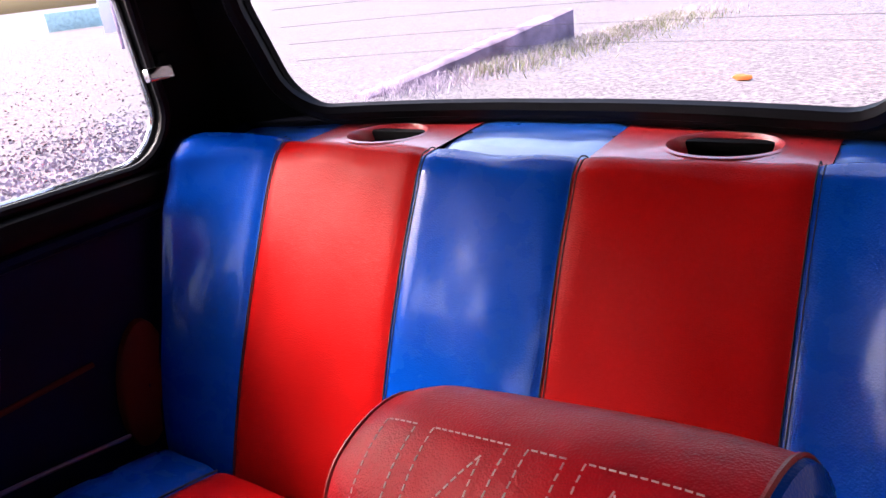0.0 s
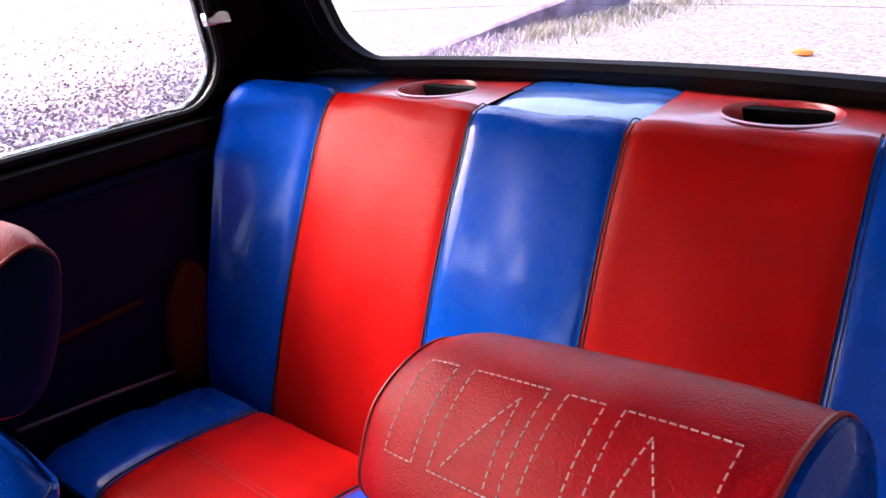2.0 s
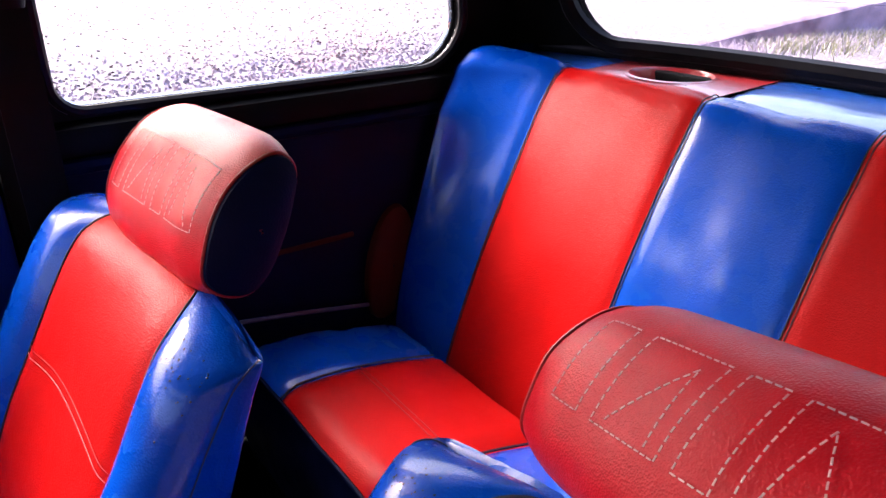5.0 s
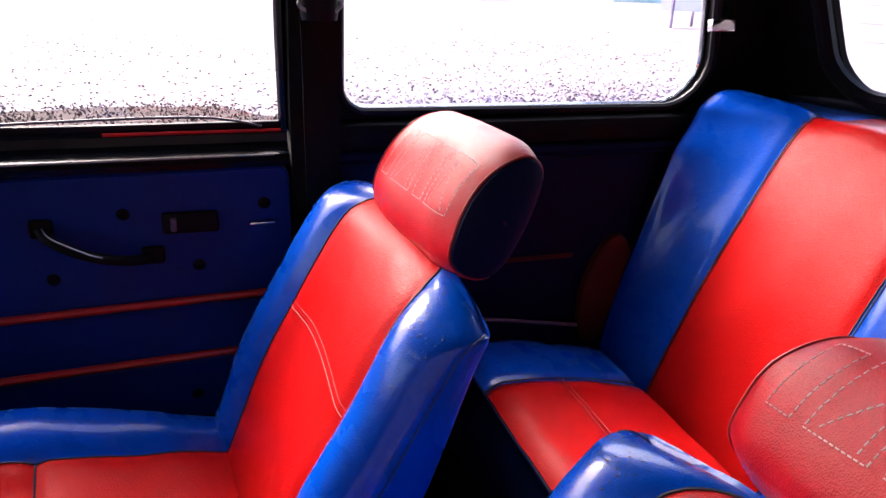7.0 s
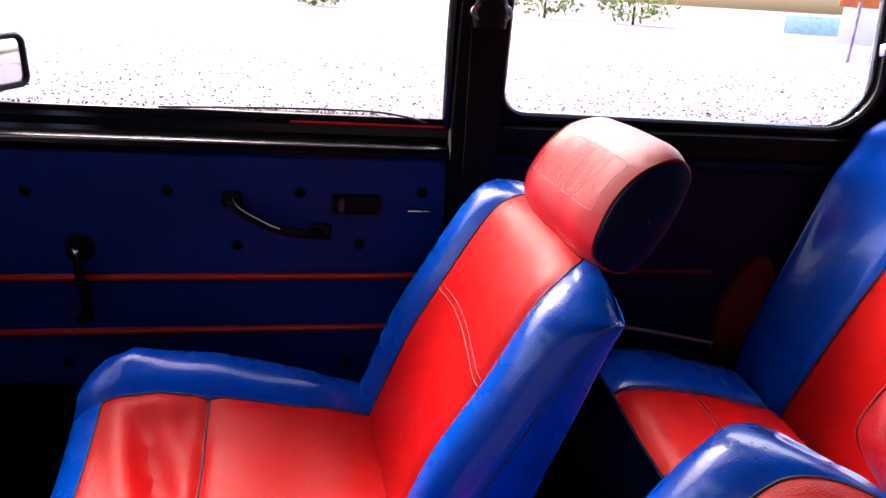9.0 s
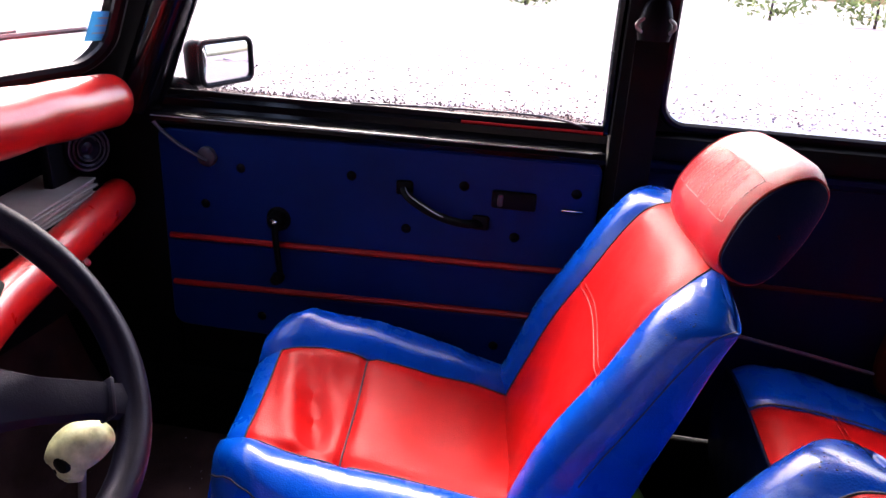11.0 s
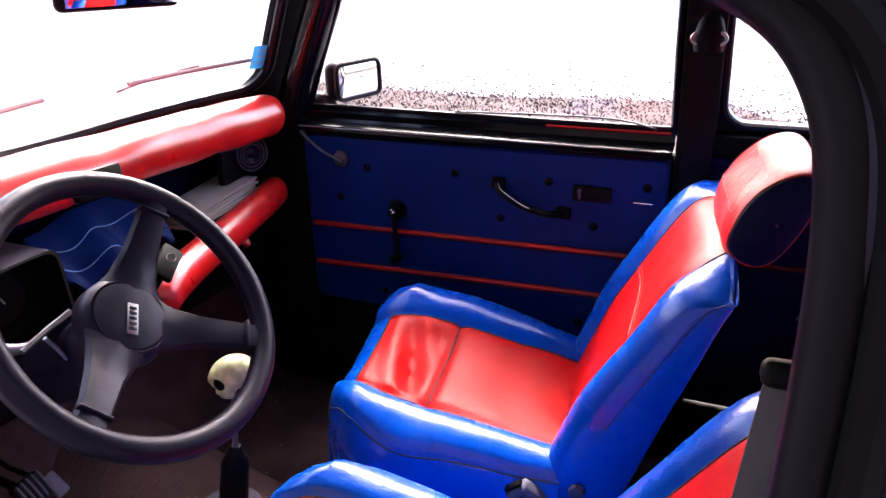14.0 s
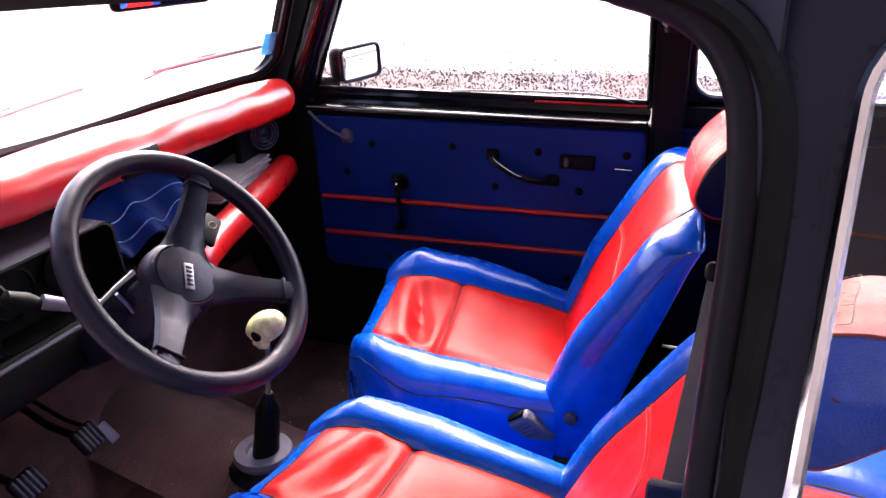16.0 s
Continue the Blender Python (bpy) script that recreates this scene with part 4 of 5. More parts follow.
def pad_profile(x):
    bow = 0.13 * (1 - (x / 0.6) ** 2)
    e = max(0.0, (abs(x) - 0.517) / 0.035)
    k = math.sqrt(max(0.0, 1 - e * e)) if e < 1 else 0.02
    c = Vector((1.075, 0.785))
    pts = [(1.19 + bow * 0.55, 0.784), (1.12 + bow * 0.3, 0.814), (1.065, 0.832), (1.030, 0.828), (1.008, 0.800), (1.008, 0.770), (1.026, 0.742), (1.060, 0.733), (1.15, 0.74), (1.19 + bow * 0.55, 0.76)]
    return [Vector((x, c.x + (y - c.x) * (0.25 + 0.75 * k), c.y + (z - c.y) * k)) for y, z in pts]


def pad_ring(x):
    return [p + Vector((0, lump((x, p.z, 5), 0.004, 0.07), lump((x, p.y, 6), 0.005, 0.09))) for p in smooth(pad_profile(x), 4, closed=True)]


part("dash_pad", loft([pad_ring(x) for x in [-0.551, -0.548, -0.542, -0.532] + steps(-0.518, 0.518, 60) + [0.532, 0.542, 0.548, 0.551]], cap=True), DASH_RED, dash, "padded red vinyl roll along the dashboard top")
slot = part("ash_slot", rbox((0.100, 0.018, 0.046), (-0.045, 1.004, 0.771), (-6, 0, 0), 0.004), BLACK, dash, "black ashtray lid let into the pad")
part("slot_edge", tube([(-0.094, 1.001, 0.794), (0.004, 1.001, 0.794)], 0.0022, 6), CHROME, slot)
part("dash_back", rbox((1.14, 0.02, 0.26), (0.0, 1.215, 0.64), bevel=0.004), BLUE_SHADED, dash, "blue vinyl back of the shelf, shade in its colour")
part("shelf_floor", rbox((1.04, 0.15, 0.012), (0.02, 1.15, 0.575), bevel=0.003), BLACK, dash)
LEDGE_LINE = smooth([(0.566, 1.080, 0.582), (0.48, 1.058, 0.577), (0.31, 1.018, 0.569), (0.13, 0.978, 0.561), (0.03, 0.950, 0.555), (-0.015, 0.94, 0.539)], 7)
part("ledge_roll", tube(LEDGE_LINE, lambda k: 0.034 * min(1, max(0.3, 1 - (k - 0.93) * 9), 0.55 + k * 12), 14, flat=1.15), DASH_RED, dash, "padded red vinyl roll along the lower shelf")
part("ledge_fill", loft([[Vector((x, y + 0.01, 0.560)), Vector((x, 1.20, 0.566)), Vector((x, 1.20, 0.550)), Vector((x, y + 0.01, 0.545))] for x, y in ((0.58, 1.09), (0.31, 1.03), (0.04, 0.96))], cap=True), BLACK, dash)
part("ledge_button", lathe([(0.001, 0.012), (0.008, 0.010), (0.010, 0.0)], 12, pose(0.33, 1.01, 0.525, 60, 0, 0)), PIPE_RED, dash)
cheek = part("vent_panel", rbox((0.20, 0.02, 0.15), (0.500, 1.130, 0.665), (0, 0, 8), 0.006), RUBBER, dash, "black vent panel")
vent = part("air_vent", lathe([(0.044, 0.0), (0.046, 0.012), (0.040, 0.020), (0.034, 0.014), (0.030, 0.020), (0.024, 0.012), (0.020, 0.020), (0.012, 0.014), (0.001, 0.018)], 24, pose(0.500, 1.108, 0.690, 90, 0, -22)), PLASTIC, dash, "round black air vent")
for k in range(3):
    part("vent_ring", tube([pose(0.500, 1.108, 0.690, 90, 0, -22) @ Vector(((0.042 - k * 0.009) * math.cos(t), (0.042 - k * 0.009) * math.sin(t), 0.020)) for t in steps(0, 2 * math.pi, 28)[:-1]], 0.0014, 6, closed=True), GREYP, vent)
# blue cloth in the open shelf; the darker door blue stands for its shade
def cloth(u, v):
    y = 1.06 + 0.10 * v
    return Vector((-0.10 + 0.27 * u, y + 0.012 * math.sin(9 * u + 4 * v), 0.585 + 0.085 * v + 0.018 * math.sin(14 * u + 2) * (1 - v) + 0.03 * v * u))


cl = tagged(part("folded_cloth", loft([[cloth(u, v) for u in steps(0, 1, 20)] for v in steps(0, 1, 10)] + [[cloth(u, v) + Vector((0, 0.006, -0.006)) for u in steps(0, 1, 20)] for v in steps(1, 0, 10)], closed=False), BLUE_DOOR), "folded blue vinyl with pale stitching on the shelf", "cloth")
cl.location = (0.0, 0.0, 0.018)
for v in (0.25, 0.60):
    part("stitching", tube([cloth(u, v) + Vector((0, -0.001, 0.002)) for u in steps(0.02, 0.98, 24)], 0.0012, 4), STITCH_BLUE, cl)
# binnacle
binn = part("binnacle", loft([[Vector((x, y, z)) for x, z in [(p.x, p.y) for p in rounded([(-0.44, 0.555, 0.02), (-0.155, 0.555, 0.02), (-0.168, 0.702, 0.022), (-0.43, 0.698, 0.022)], 5)]] for y in (1.16, 1.02, 0.985, 0.978)], cap=False), GREYP, dash, "grey plastic instrument binnacle")
part("binnacle_hood", loft([[Vector((-0.30 + (p.x + 0.30) * k, y, 0.63 + (p.y - 0.63) * k)) for p in rounded([(-0.44, 0.555, 0.02), (-0.155, 0.555, 0.02), (-0.168, 0.702, 0.022), (-0.43, 0.698, 0.022)], 5)] for y, k in ((0.978, 1.0), (0.976, 0.95), (1.03, 0.90), (1.032, 0.05))]), BLACK, binn)
for x in (-0.36, -0.245):
    d = part("dial", lathe([(0.046, 0.0), (0.048, 0.006), (0.043, 0.008), (0.041, 0.003), (0.001, 0.003)], 24, pose(x, 1.028, 0.632, 90, 0, 0)), BLACK, binn, "black round gauge")
    part("needle", rbox((0.003, 0.002, 0.034), (x - 0.008, 1.022, 0.642), (0, -30, 0), 0.0005), PAPER, d)
part("lower_panel", rbox((0.40, 0.05, 0.085), (-0.40, 0.985, 0.512), (-18, 0, 0), 0.012, 3), BLACK, dash, "dark plastic lower dash panel")
# grey bar in place of the light caught on the panel's edge
part("panel_edge_glint", tube([(-0.60, 0.952, 0.556), (-0.20, 0.952, 0.556)], 0.004, 6), GREYP, dash)
part("switch_panel", rbox((0.15, 0.03, 0.075), (-0.045, 1.03, 0.520), (-12, 0, 0), 0.006), BLACK, dash)
for k in range(3):
    part("rocker_switch", rbox((0.018, 0.012, 0.028), (-0.085 + k * 0.032, 1.012, 0.522), (-12, 0, 0), 0.003), GREYP, dash)
part("under_dash", rbox((1.16, 0.20, 0.16), (0, 1.20, 0.46), bevel=0.02), BLACK, dash)

# keys hanging in the lock at the shelf's end
keys = thing("key_ring", "metal keys hanging at the end of the red shelf roll", "keys")
keys.location = (-0.012, 0.952, 0.578)
part("lock_barrel", lathe([(0.001, 0.016), (0.012, 0.015), (0.014, 0.010), (0.015, -0.02)], 18, pose(0, 0.012, 0, 90, 0, -20)), STEEL, keys, "dull metal lock barrel")
part("key_bow", rbox((0.004, 0.020, 0.022), (0.0, -0.014, 0.0), (0, 0, 12), 0.0015, 2), STEEL, keys)
part("ring", tube([(0.013 * math.cos(t), -0.020, -0.018 + 0.013 * math.sin(t)) for t in steps(0, 2 * math.pi, 20)[:-1]], 0.0013, 6, closed=True), CHROME, keys, "bright split ring")
for dx, ry in ((-0.006, 10), (0.007, -14)):
    part("key", rbox((0.012, 0.002, 0.034), (dx, -0.021, -0.044), (0, ry, 0), 0.0008), STEEL, keys, "spare metal key")

# papers on the shelf
stack = thing("paper_stack", "stack of worn papers on the dashboard shelf", "papers")
stack.location = (0.0, 0.0, 0.018)
for k in range(7):
    part("sheet", rbox((0.30 - 0.006 * (k % 3), 0.105 - 0.004 * (k % 2), 0.0045), (0.345 + 0.004 * (k % 2), 1.115 + 0.003 * (k % 3), 0.5965 + 0.0055 * k), (0, 0, 9 + 1.5 * ((k * 5) % 4)), 0.0012, 1), PAPER, stack)

# ---- steering ----
steer = thing("steering_wheel", "dark grey three-spoke steering wheel turned part way", "steering wheel")
WM = Matrix.Translation((-0.264, 0.726, 0.700)) @ Matrix(((1, 0, 0, 0), (0, 0.635, -0.773, 0), (0, 0.773, 0.635, 0), (0, 0, 0, 1)))
steer.matrix_basis = WM
part("rim", tube([(0.200 * math.cos(t), 0.200 * math.sin(t), 0) for t in steps(0, 2 * math.pi, 72)[:-1]], 0.0180, 14, closed=True), PLASTIC, steer, "thick dark grey padded rim")
for deg in (43, 211, 317):
    a = radians(deg)
    d, s = Vector((math.cos(a), math.sin(a), 0)), Vector((-math.sin(a), math.cos(a), 0))
    prof = [(0.030, 0.052, -0.034), (0.065, 0.036, -0.033), (0.105, 0.027, -0.022), (0.150, 0.023, -0.008), (0.190, 0.022, 0.0)]
    part("spoke", loft([[d * r + s * (w * c) + Vector((0, 0, z + h)) for c, h in ((-1, 0.0), (-0.8, 0.008), (0, 0.011), (0.8, 0.008), (1, 0.0), (0.8, -0.008), (-0.8, -0.008))] for r, w, z in prof], cap=True), PLASTIC, steer, "dark grey plastic spoke")
    part("spoke_joint", rbox((0.006, 0.046, 0.024), tuple(d * 0.168 + Vector((0, 0, -0.002))), (0, 0, deg), 0.004), PLASTIC, steer)
hub = part("hub", lathe([(0.066, -0.055), (0.064, -0.034), (0.058, -0.026), (0.0545, -0.0245), (0.052, -0.027), (0.050, -0.0235), (0.030, -0.020), (0.001, -0.019)], 36), PLASTIC, steer, "round hub cover")
bd = part("badge", rbox((0.016, 0.048, 0.003), (-0.004, -0.006, -0.0185), (0, 0, -40), 0.0012), SILVER, hub, "small silver badge plate")
for k in range(5):
    part("badge_bar", rbox((0.010, 0.0042, 0.002), tuple(pose(-0.004, -0.006, -0.0168, 0, 0, -40) @ Vector((0, -0.016 + k * 0.008, 0))), (0, 0, -40), 0.0004), PLASTIC, bd)
column = thing("steering_column", "dark plastic steering column cowl with two stalks", "steering column")
column.matrix_basis = WM
part("cowl", loft([[Vector((x * k, y * k + dy, z)) for x, y in [(p.x, p.y) for p in rounded([(-0.055, -0.05, 0.02), (0.055, -0.05, 0.02), (0.055, 0.04, 0.02), (-0.055, 0.04, 0.02)], 4)]] for k, dy, z in ((0.75, 0, -0.05), (1.0, 0, -0.065), (1.05, 0.0, -0.16), (0.9, 0.01, -0.22), (0.7, 0.02, -0.34))], cap=True), PLASTIC, column)
part("cowl_edge", tube([(0.056, 0.035, -0.07), (0.058, 0.037, -0.16)], 0.004, 6), GREYP, column)
st = part("stalk", tube([(0.05, 0.0, -0.09), (0.09, 0.02, -0.085), (0.125, 0.038, -0.075)], 0.007, 8), BLACK, column, "black wiper stalk")
part("stalk_paddle", rbox((0.066, 0.034, 0.012), (0.150, 0.052, -0.070), (0, 0, 30), 0.005, 2), BLACK, st, "flat black paddle with a wiper mark")
part("wiper_mark", tube([(0.158 + 0.009 * math.cos(t), 0.056 + 0.007 * math.sin(t), -0.0632) for t in steps(0, 2 * math.pi, 14)[:-1]], 0.0008, 4, closed=True), PAPER, st)
sl = part("stalk", tube([(-0.05, 0.035, -0.13), (-0.090, 0.052, -0.136), (-0.117, 0.067, -0.137), (-0.150, 0.093, -0.137)], lambda k: 0.006 + 0.006 * k, 10), LIGHTGREY, column, "chunky grey indicator stalk")
part("stalk_tip", lathe([(0.001, 0.035), (0.013, 0.030), (0.016, 0.0), (0.012, -0.02), (0.006, -0.024)], 16, pose(-0.168, 0.104, -0.142, 0, -80, -35)), BLACK, sl)
part("cowl_edge", tube([(-0.103, 0.040, -0.107), (-0.060, 0.050, -0.100), (-0.020, 0.057, -0.093)], 0.0042, 6), STEEL, column, "silver cowl edge")
part("cowl_edge", tube([(-0.082, 0.038, -0.082), (-0.068, 0.020, -0.096), (-0.055, 0.004, -0.113)], 0.0030, 6), STEEL, column, "silver cowl edge")
part("cowl_shroud", loft([[Vector(p) + Vector((0, 0, dz)) for p in ((-0.100, 0.038, -0.112), (-0.020, 0.054, -0.098), (-0.012, -0.02, -0.10), (-0.052, 0.0, -0.118))] for dz in (0.0, -0.05)], cap=True), PLASTIC, column)
part("key_barrel", lathe([(0.001, 0.02), (0.010, 0.018), (0.013, 0.0)], 16, pose(0.07, -0.035, -0.14, 0, 80, 0)), CHROME, column, "chrome ignition lock")

# ---- gear lever ----
gear = thing("gear_lever", "gear lever with black boot and skull-shaped knob", "gear lever")
gear.location = (-0.040, 0.828, 0.100)
part("boot_flange", lathe([(0.078, 0.0), (0.080, 0.006), (0.070, 0.012), (0.060, 0.022), (0.058, 0.034), (0.048, 0.040)], 28), RUBBER, gear, "black rubber flange")
part("boot_ring", lathe([(0.060, 0.028), (0.066, 0.040), (0.062, 0.050), (0.038, 0.052), (0.034, 0.042)], 28), LIGHTGREY, gear, "grey ring")
part("boot", lathe([(0.030, 0.040), (0.028, 0.08), (0.0265, 0.135), (0.026, 0.170), (0.017, 0.188), (0.012, 0.204), (0.008, 0.208)], 24, pose(0, 0, 0, 10, 0, 0)), RUBBER, gear, "black boot sleeve")
part("rod", tube([(0, -0.034, 0.19), (-0.012, -0.052, 0.27), (-0.027, -0.075, 0.37)], 0.005, 10), STEEL, gear, "bright metal rod")


def skull():
    bm = bmesh.new()
    bmesh.ops.create_icosphere(bm, subdivisions=4, radius=1)
    for v in bm.verts:
        p = v.co.normalized()
        q = Vector((p.x * 0.030, p.y * 0.040, p.z * 0.033))
        if p.z < -0.2:
            q.y += 0.010 * (-p.z - 0.2)
            q.x *= 1 - 0.35 * (-p.z - 0.2)
            q.z -= 0.012 * (-p.z - 0.2) * (1 if p.y > 0 else -0.3)
        for sx in (-1, 1):
            q -= p * 0.019 * math.exp(-((p - Vector((sx * 0.42, 0.84, -0.12)).normalized()).length / 0.24) ** 2)
        q -= p * 0.009 * math.exp(-((p - Vector((0, 0.90, -0.46)).normalized()).length / 0.13) ** 2)
        q -= p * 0.005 * math.exp(-((p.z + 0.72) / 0.05) ** 2) * max(0.0, p.y)
        q += p * 0.003 * math.exp(-((p - Vector((0, 0.9, 0.12)).normalized()).length / 0.3) ** 2)
        v.co = q
    return bm


kn = part("knob", skull(), BONE, gear, "pale resin skull-shaped knob")
# black plugs put the shade into the hollows of eyes and nose
for sx in (-1, 1):
    part("socket_shade", lathe([(0.001, -0.007), (0.0105, -0.004), (0.0128, 0.0), (0.0105, 0.0045), (0.001, 0.007)], 14, pose(sx * 0.0125, 0.0275, -0.004, -90, 0, sx * -24)), BLACK, kn)
part("nose_shade", lathe([(0.001, -0.004), (0.0050, 0.0), (0.0040, 0.003), (0.0005, 0.004)], 10, pose(0, 0.0335, -0.0150, -90, 0, 0)), BLACK, kn)
for k in range(5):
    part("tooth", rbox((0.0042, 0.004, 0.006), (-0.0104 + 0.0052 * k, 0.0285 - 0.0016 * abs(k - 2), -0.0275), bevel=0.001), BONE, kn)
kn.matrix_basis = pose(-0.030, -0.078, 0.384, 0, 0, 54) @ pose(0, 0, 0, -6, 8, 0)

# pedals
for x, y, z in ((-0.226, 1.115, 0.243), (-0.375, 1.115, 0.240)):
    pd = thing("pedal", "ribbed black rubber foot pedal", "pedal", "foot pedals")
    pd.matrix_basis = pose(x, y, z, -38, 0, 8)
    part("pad", rbox((0.062, 0.020, 0.056), (0, 0, 0), bevel=0.008, seg=3), RUBBER, pd)
    for k in range(5):
        part("rib", rbox((0.0055, 0.006, 0.050), (-0.024 + 0.012 * k, -0.011, 0), bevel=0.002), GREYP, pd)
    part("arm", tube([(0, 0.01, 0), (0, 0.06, 0.07), (0, 0.10, 0.20)], 0.008, 8), BLACK, pd)
acc = thing("pedal", "small pale accelerator pedal", "pedal", "foot pedals")
acc.matrix_basis = pose(-0.178, 1.115, 0.222, -40, 0, 10)
part("pad", rbox((0.030, 0.010, 0.050), bevel=0.004), LIGHTGREY, acc)
part("arm", tube([(0, 0.006, 0), (0, 0.06, 0.08), (0.0, 0.10, 0.20)], 0.005, 8), BLACK, acc)

# rear-view mirror, sticker, wipers
rv = thing("rear_view_mirror", "black rear-view mirror hung from the windscreen", "mirror")
rv.location = (-0.015, -0.02, 0.026)
part("mirror_body", rbox((0.215, 0.022, 0.062), (-0.040, 0.900, 1.080), (6, 0, -6), 0.010, 3), RUBBER, rv)
part("mirror_glass", rbox((0.200, 0.003, 0.050), (-0.041, 0.8885, 1.080), (6, 0, -6), 0.001), MIRROR, rv, "silvered mirror glass")
part("mirror_arm", tube([(-0.04, 0.91, 1.09), (-0.04, 0.95, 1.13), (-0.04, 0.985, 1.165)], 0.006, 8), RUBBER, rv)
stk = tagged(part("sticker", loft([[screen_surf(x, z, 0.008 - d) for x, z in ((0.528, 0.904), (0.575, 0.904), (0.569, 0.959), (0.523, 0.959))] for d in (0, 0.001)], cap=True), STICKER), "small blue paper sticker on the windscreen", "sticker")
for k in range(3):
    part("print_bar", loft([[screen_surf(x, z, 0.0064 - d) for x, z in ((0.536, 0.917 + k * 0.014), (0.564, 0.917 + k * 0.014), (0.564, 0.920 + k * 0.014), (0.536, 0.920 + k * 0.014))] for d in (0, 0.0006)], cap=True), PAPER, stk)
for x0, x1, z0, z1 in ((0.25, 0.54, 0.905, 0.925), (-0.36, 0.06, 0.872, 0.902)):
    wp = thing("wiper", "thin dark windscreen wiper blade", "wiper", "windscreen wipers")
    part("blade", tube([screen_surf(x0 + (x1 - x0) * k, z0 + (z1 - z0) * k, 0.026) for k in steps(0, 1, 12)], 0.0055, 6), WIPER, wp)
    part("arm", tube([screen_surf(x0 + (x1 - x0) * k, z0 + (z1 - z0) * k + 0.012 * math.sin(math.pi * k) - 0.012 * (1 - k), 0.036) for k in steps(-0.05, 0.6, 8)], 0.003, 6), WIPER, wp)

# crumbs and dry bits on the carpet
vs, fs = [], []
for i in range(110):
    x, y = random.uniform(-0.5, 0.56), random.uniform(0.55, 1.12)
    z = 0.037 if abs(x) > 0.18 else 0.112 - max(0, abs(x) - 0.03) * 0.5 + max(0, y - 0.85) * 0.25
    r, a = random.uniform(0.001, 0.003), random.uniform(0, 6.28)
    k = len(vs)
    vs += [(x + r * math.cos(a + j * 2.1), y + r * 0.6 * math.sin(a + j * 2.1), z) for j in range(3)] + [(x, y, z + r * 0.6)]
    fs += [(k, k + 1, k + 3), (k + 1, k + 2, k + 3), (k + 2, k, k + 3)]
cr = bpy.data.meshes.new("crumbs")
cr.from_pydata(vs, [], fs)
cr.materials.append(STRAW)
tagged(new("crumbs", cr), "dry crumbs scattered on the carpet", "crumbs", kind="stuff")

# green bag behind the passenger seat
bag = bmesh.new()
bmesh.ops.create_icosphere(bag, subdivisions=3, radius=1)
for v in bag.verts:
    q = v.co.copy()
    v.co = Vector((q.x * 0.075, q.y * 0.055, max(-0.06, q.z * 0.085))) * (1 + 0.28 * noise.noise(q * 2.6)) + Vector((0.42, 0.02, 0.10))
tagged(part("plastic_bag", bag, GREEN), "crumpled green plastic bag on the floor", "bag")

# ---- outside ----
def tufts(name, label, mat, n, place, height, width, lean=0.5):
    """Many blades as one object; place(i) gives each one's foot."""
    vs, fs = [], []
    for i in range(n):
        x, y = place(i)
        a, h = random.uniform(0, 6.283), height * random.uniform(0.5, 1.3)
        dx, dy = math.cos(a) * width, math.sin(a) * width
        lx, ly = random.gauss(0, lean) * h, random.gauss(0, lean) * h
        k = len(vs)
        z = -0.152
        vs += [(x - dx, y - dy, z), (x + dx, y + dy, z), (x + dx * 0.6 + lx * 0.5, y + dy * 0.6 + ly * 0.5, z + h * 0.6), (x + lx, y + ly, z + h), (x - dx * 0.6 + lx * 0.5, y - dy * 0.6 + ly * 0.5, z + h * 0.6)]
        fs += [(k, k + 1, k + 2, k + 4), (k + 4, k + 2, k + 3)]
    me = bpy.data.meshes.new(name)
    me.from_pydata(vs, [], fs)
    me.materials.append(mat)
    return tagged(new(name, me), label, "grass", kind="stuff")


def strip_width(y):
    return min(1.0, max(0.04, (y + 2.2) / 2.4)) * (2.15 + 0.14 * math.sin(y * 1.7) + 0.10 * noise.noise(Vector((y * 3, 0, 0))))


def near_band(i):
    y = random.uniform(-2.0, 4.9)
    return 4.2 + strip_width(y) * random.uniform(0.3, 1.0) + abs(random.gauss(0, 0.22)), y


# dark brown strip with a ragged far edge, narrower towards the rear
tagged(part("brown_strip", grid(lambda u, v: Vector((4.2 + strip_width(v) * u, v, -0.146)), steps(0, 1, 6), steps(-2.2, 5.0, 60)), DARK_BROWN), "dark brown strip along the yard", "soil", kind="structure")
tufts("dead_grass", "low dark dead grass on the brown strip", DARK_BROWN, 6000, near_band, 0.025, 0.010)
def yard_spot(i):
    """Bits strewn over the yard, thinning out with the distance."""
    x = 6.2 + 26 * random.random() ** 1.7
    return x, random.uniform(-0.75, 0.62) * x


tufts("yard_litter", "dark dead stalks and bits strewn over the gravel", DARK_BROWN, 5200, yard_spot, 0.016, 0.018, 0.8)
tufts("dry_grass", "thin dry greyish grass on the gravel", DRY, 5000, lambda i: (lambda y: (4.7 + abs(random.gauss(0, 1.1)) + 0.06 * abs(y), y))(random.uniform(-5.5, -0.6)), 0.022, 0.018)
wall_dir = Vector((-0.7, -3.6, 0)).normalized()
low = thing("low_wall", "low weathered purple-grey concrete wall", "wall", kind="structure")
nrm = Vector((-wall_dir.y, wall_dir.x, 0))
WALL_FOOT = Vector((4.35, -5.75, 0))
part("wall_body", loft([[WALL_FOOT + wall_dir * s + nrm * o + Vector((0, 0, z + 0.01 * noise.noise(Vector((s * 3, o * 9, z * 5))))) for o, z in ((0, -0.16), (0, -0.14 + 0.115 * s), (0.05, -0.11 + 0.115 * s), (0.20, -0.11 + 0.115 * s), (0.24, -0.14 + 0.115 * s), (0.24, -0.16))] for s in steps(0, 3.7, 24)], cap=True), CONCRETE, low)


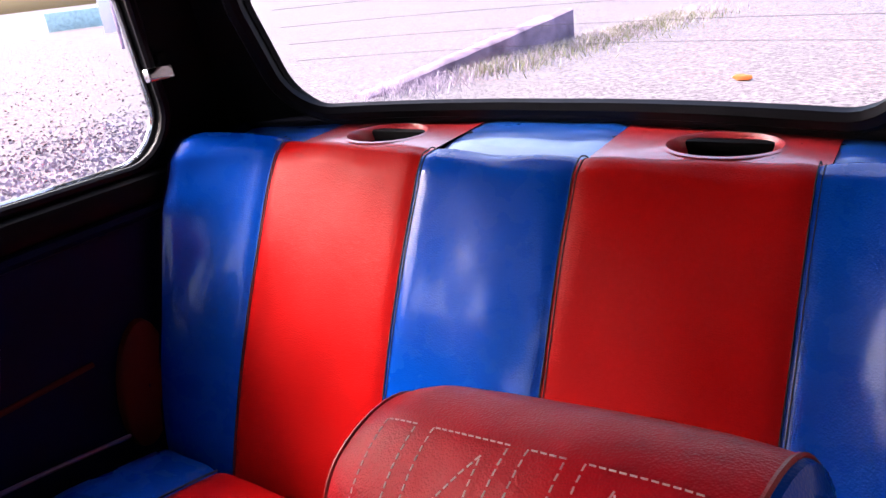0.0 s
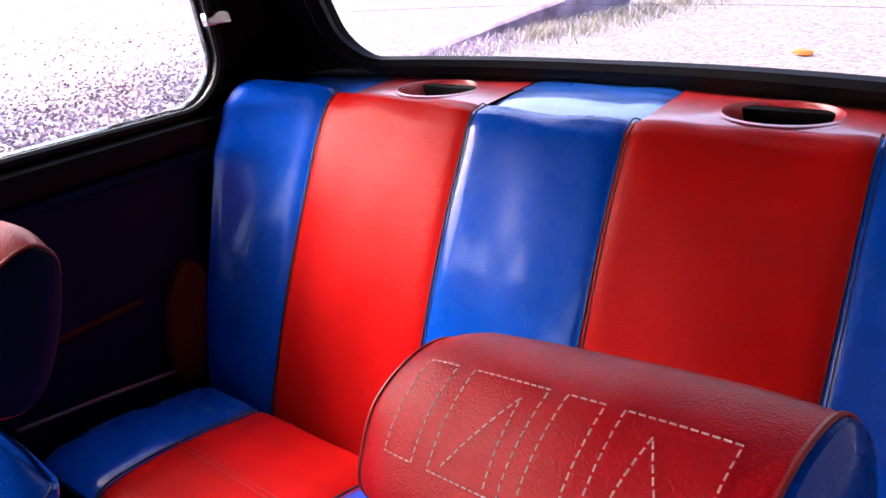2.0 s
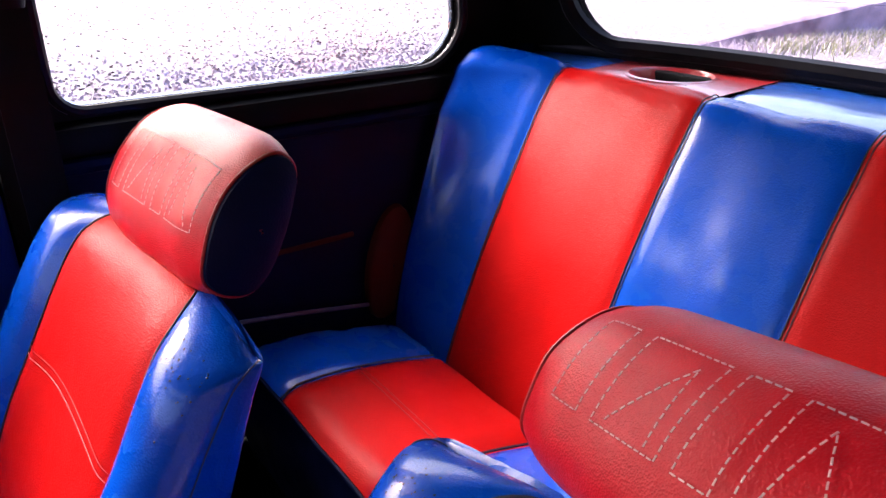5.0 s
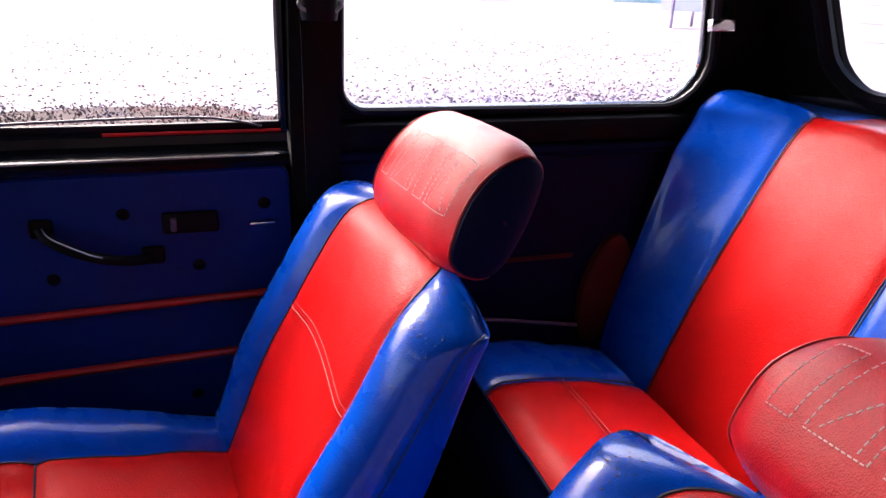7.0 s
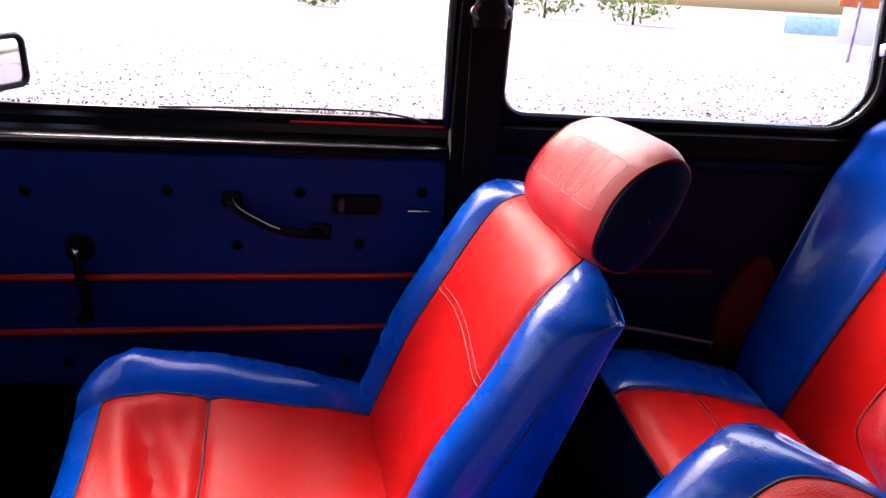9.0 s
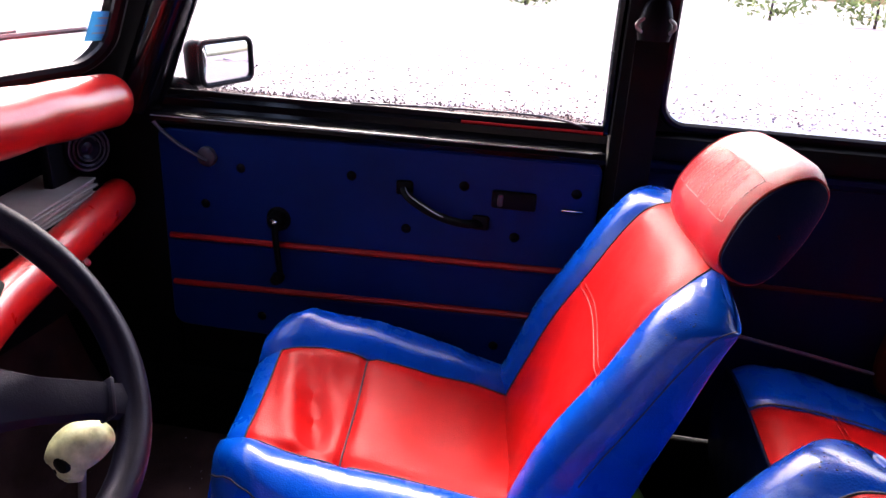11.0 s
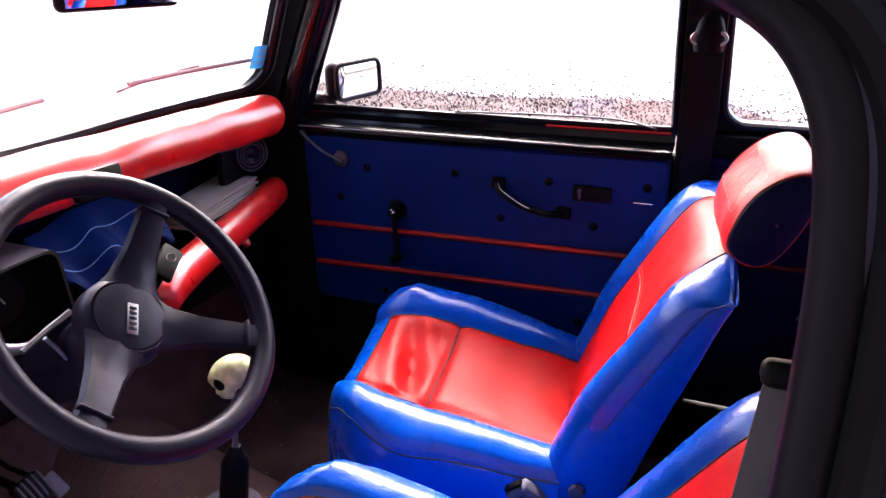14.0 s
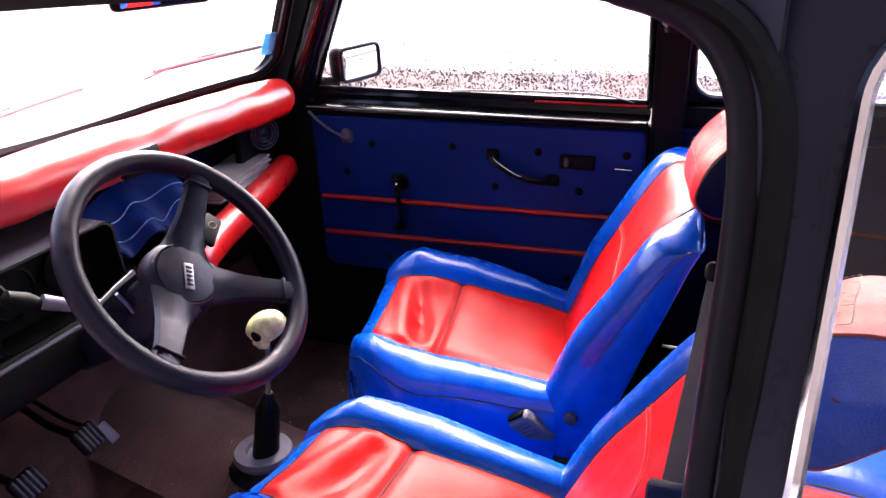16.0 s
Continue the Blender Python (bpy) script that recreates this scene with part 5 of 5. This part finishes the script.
def foot_band(along, away):
    """A spot at the wall's foot, on the side towards the yard."""
    p = WALL_FOOT + wall_dir * random.uniform(*along)
    return p.x - abs(random.gauss(0, away)), p.y + random.gauss(0, 0.15)


tufts("wall_grass", "green and straw grass at the wall's foot", GRASS, 2600, lambda i: foot_band((1.2, 6.5), 0.40), 0.13, 0.005, 0.6)
tufts("straw", "pale straw at the wall's foot", STRAW, 2600, lambda i: foot_band((0.0, 7.0), 0.35), 0.13, 0.005, 0.6)
leafy = bmesh.new()
bmesh.ops.create_icosphere(leafy, subdivisions=2, radius=1)
for v in leafy.verts:
    q = v.co.copy()
    v.co = Vector((q.x * 0.085, q.y * 0.045, q.z * 0.03)) * (1 + 0.4 * noise.noise(q * 2)) + Vector((0.89, -6.55, -0.12))
tagged(part("plastic_scrap", leafy, ORANGE), "orange plastic scrap lying on the gravel", "litter")


def bush(name, x, y, r, h, n):
    vs, fs = [], []
    for i in range(n):
        d = Vector((random.gauss(0, 1), random.gauss(0, 1), random.gauss(0, 1))).normalized() * random.uniform(0.55, 1.0)
        p = Vector((x + d.x * r * (1 + 0.25 * math.sin(5 * d.y)), y + d.y * r, -0.1 + (d.z * 0.5 + 0.5) * h))
        a, b = Vector((random.gauss(0, 1), random.gauss(0, 1), random.gauss(0, 1))).normalized() * 0.16, Vector((random.gauss(0, 1), random.gauss(0, 1), random.gauss(0, 1))).normalized() * 0.08
        k = len(vs)
        vs += [tuple(p - a), tuple(p - b), tuple(p + a), tuple(p + b)]
        fs.append((k, k + 1, k + 2, k + 3))
    me = bpy.data.meshes.new(name)
    me.from_pydata(vs, [], fs)
    me.materials.append(LEAF)
    b = new(name)
    tagged(b, "dark leafy bush at the yard's far edge", "bush", "far bushes")
    c = new("crown", me)
    c.parent = b
    part("trunk", tube([(x, y, -0.2), (x + 0.05, y, h * 0.3), (x, y + 0.1, h * 0.6)], lambda k: 0.08 * (1 - 0.6 * k), 7), DARK_BROWN, b)


for x, y, r, h in ((38, -13.5, 2.2, 2.2), (41, -9.5, 2.5, 2.6), (36, 20, 2.6, 1.6), (38, 26, 3.0, 1.7), (37, 14.5, 2.4, 1.5), (40, 3, 2.2, 1.3)):
    bush("bush", x, y, r, h, 700)
board = thing("sign_board", "white notice board on two posts across the yard", "sign board")
part("board", rbox((0.06, 1.3, 0.9), (17.6, -12.4, 0.72), (0, 0, -30), 0.01), PALE, board)
part("board_header", rbox((0.08, 1.9, 0.30), (17.6, -12.6, 1.34), (0, 0, -30), 0.02), ORANGE, board)
for o in (-0.5, 0.5):
    part("post", rbox((0.07, 0.07, 1.5), (17.65 - o * 0.5, -12.4 + o, 0.55), bevel=0.01), CONCRETE, board)
tagged(part("fence_panel", rbox((0.08, 4.0, 0.9), (35.4, -22.6, 0.35), (0, 0, -30), 0.02), TEAL), "teal painted fence panel far across the yard", "fence")

# unseen wall, added to keep light off the open door's side
side = thing("shade_wall", "unseen dark wall added to block light beside the car", "wall", kind="structure")
part("wall_body", rbox((0.30, 16.0, 6.0), (-2.9, 0.0, 2.85), bevel=0.02), DARKWALL, side)
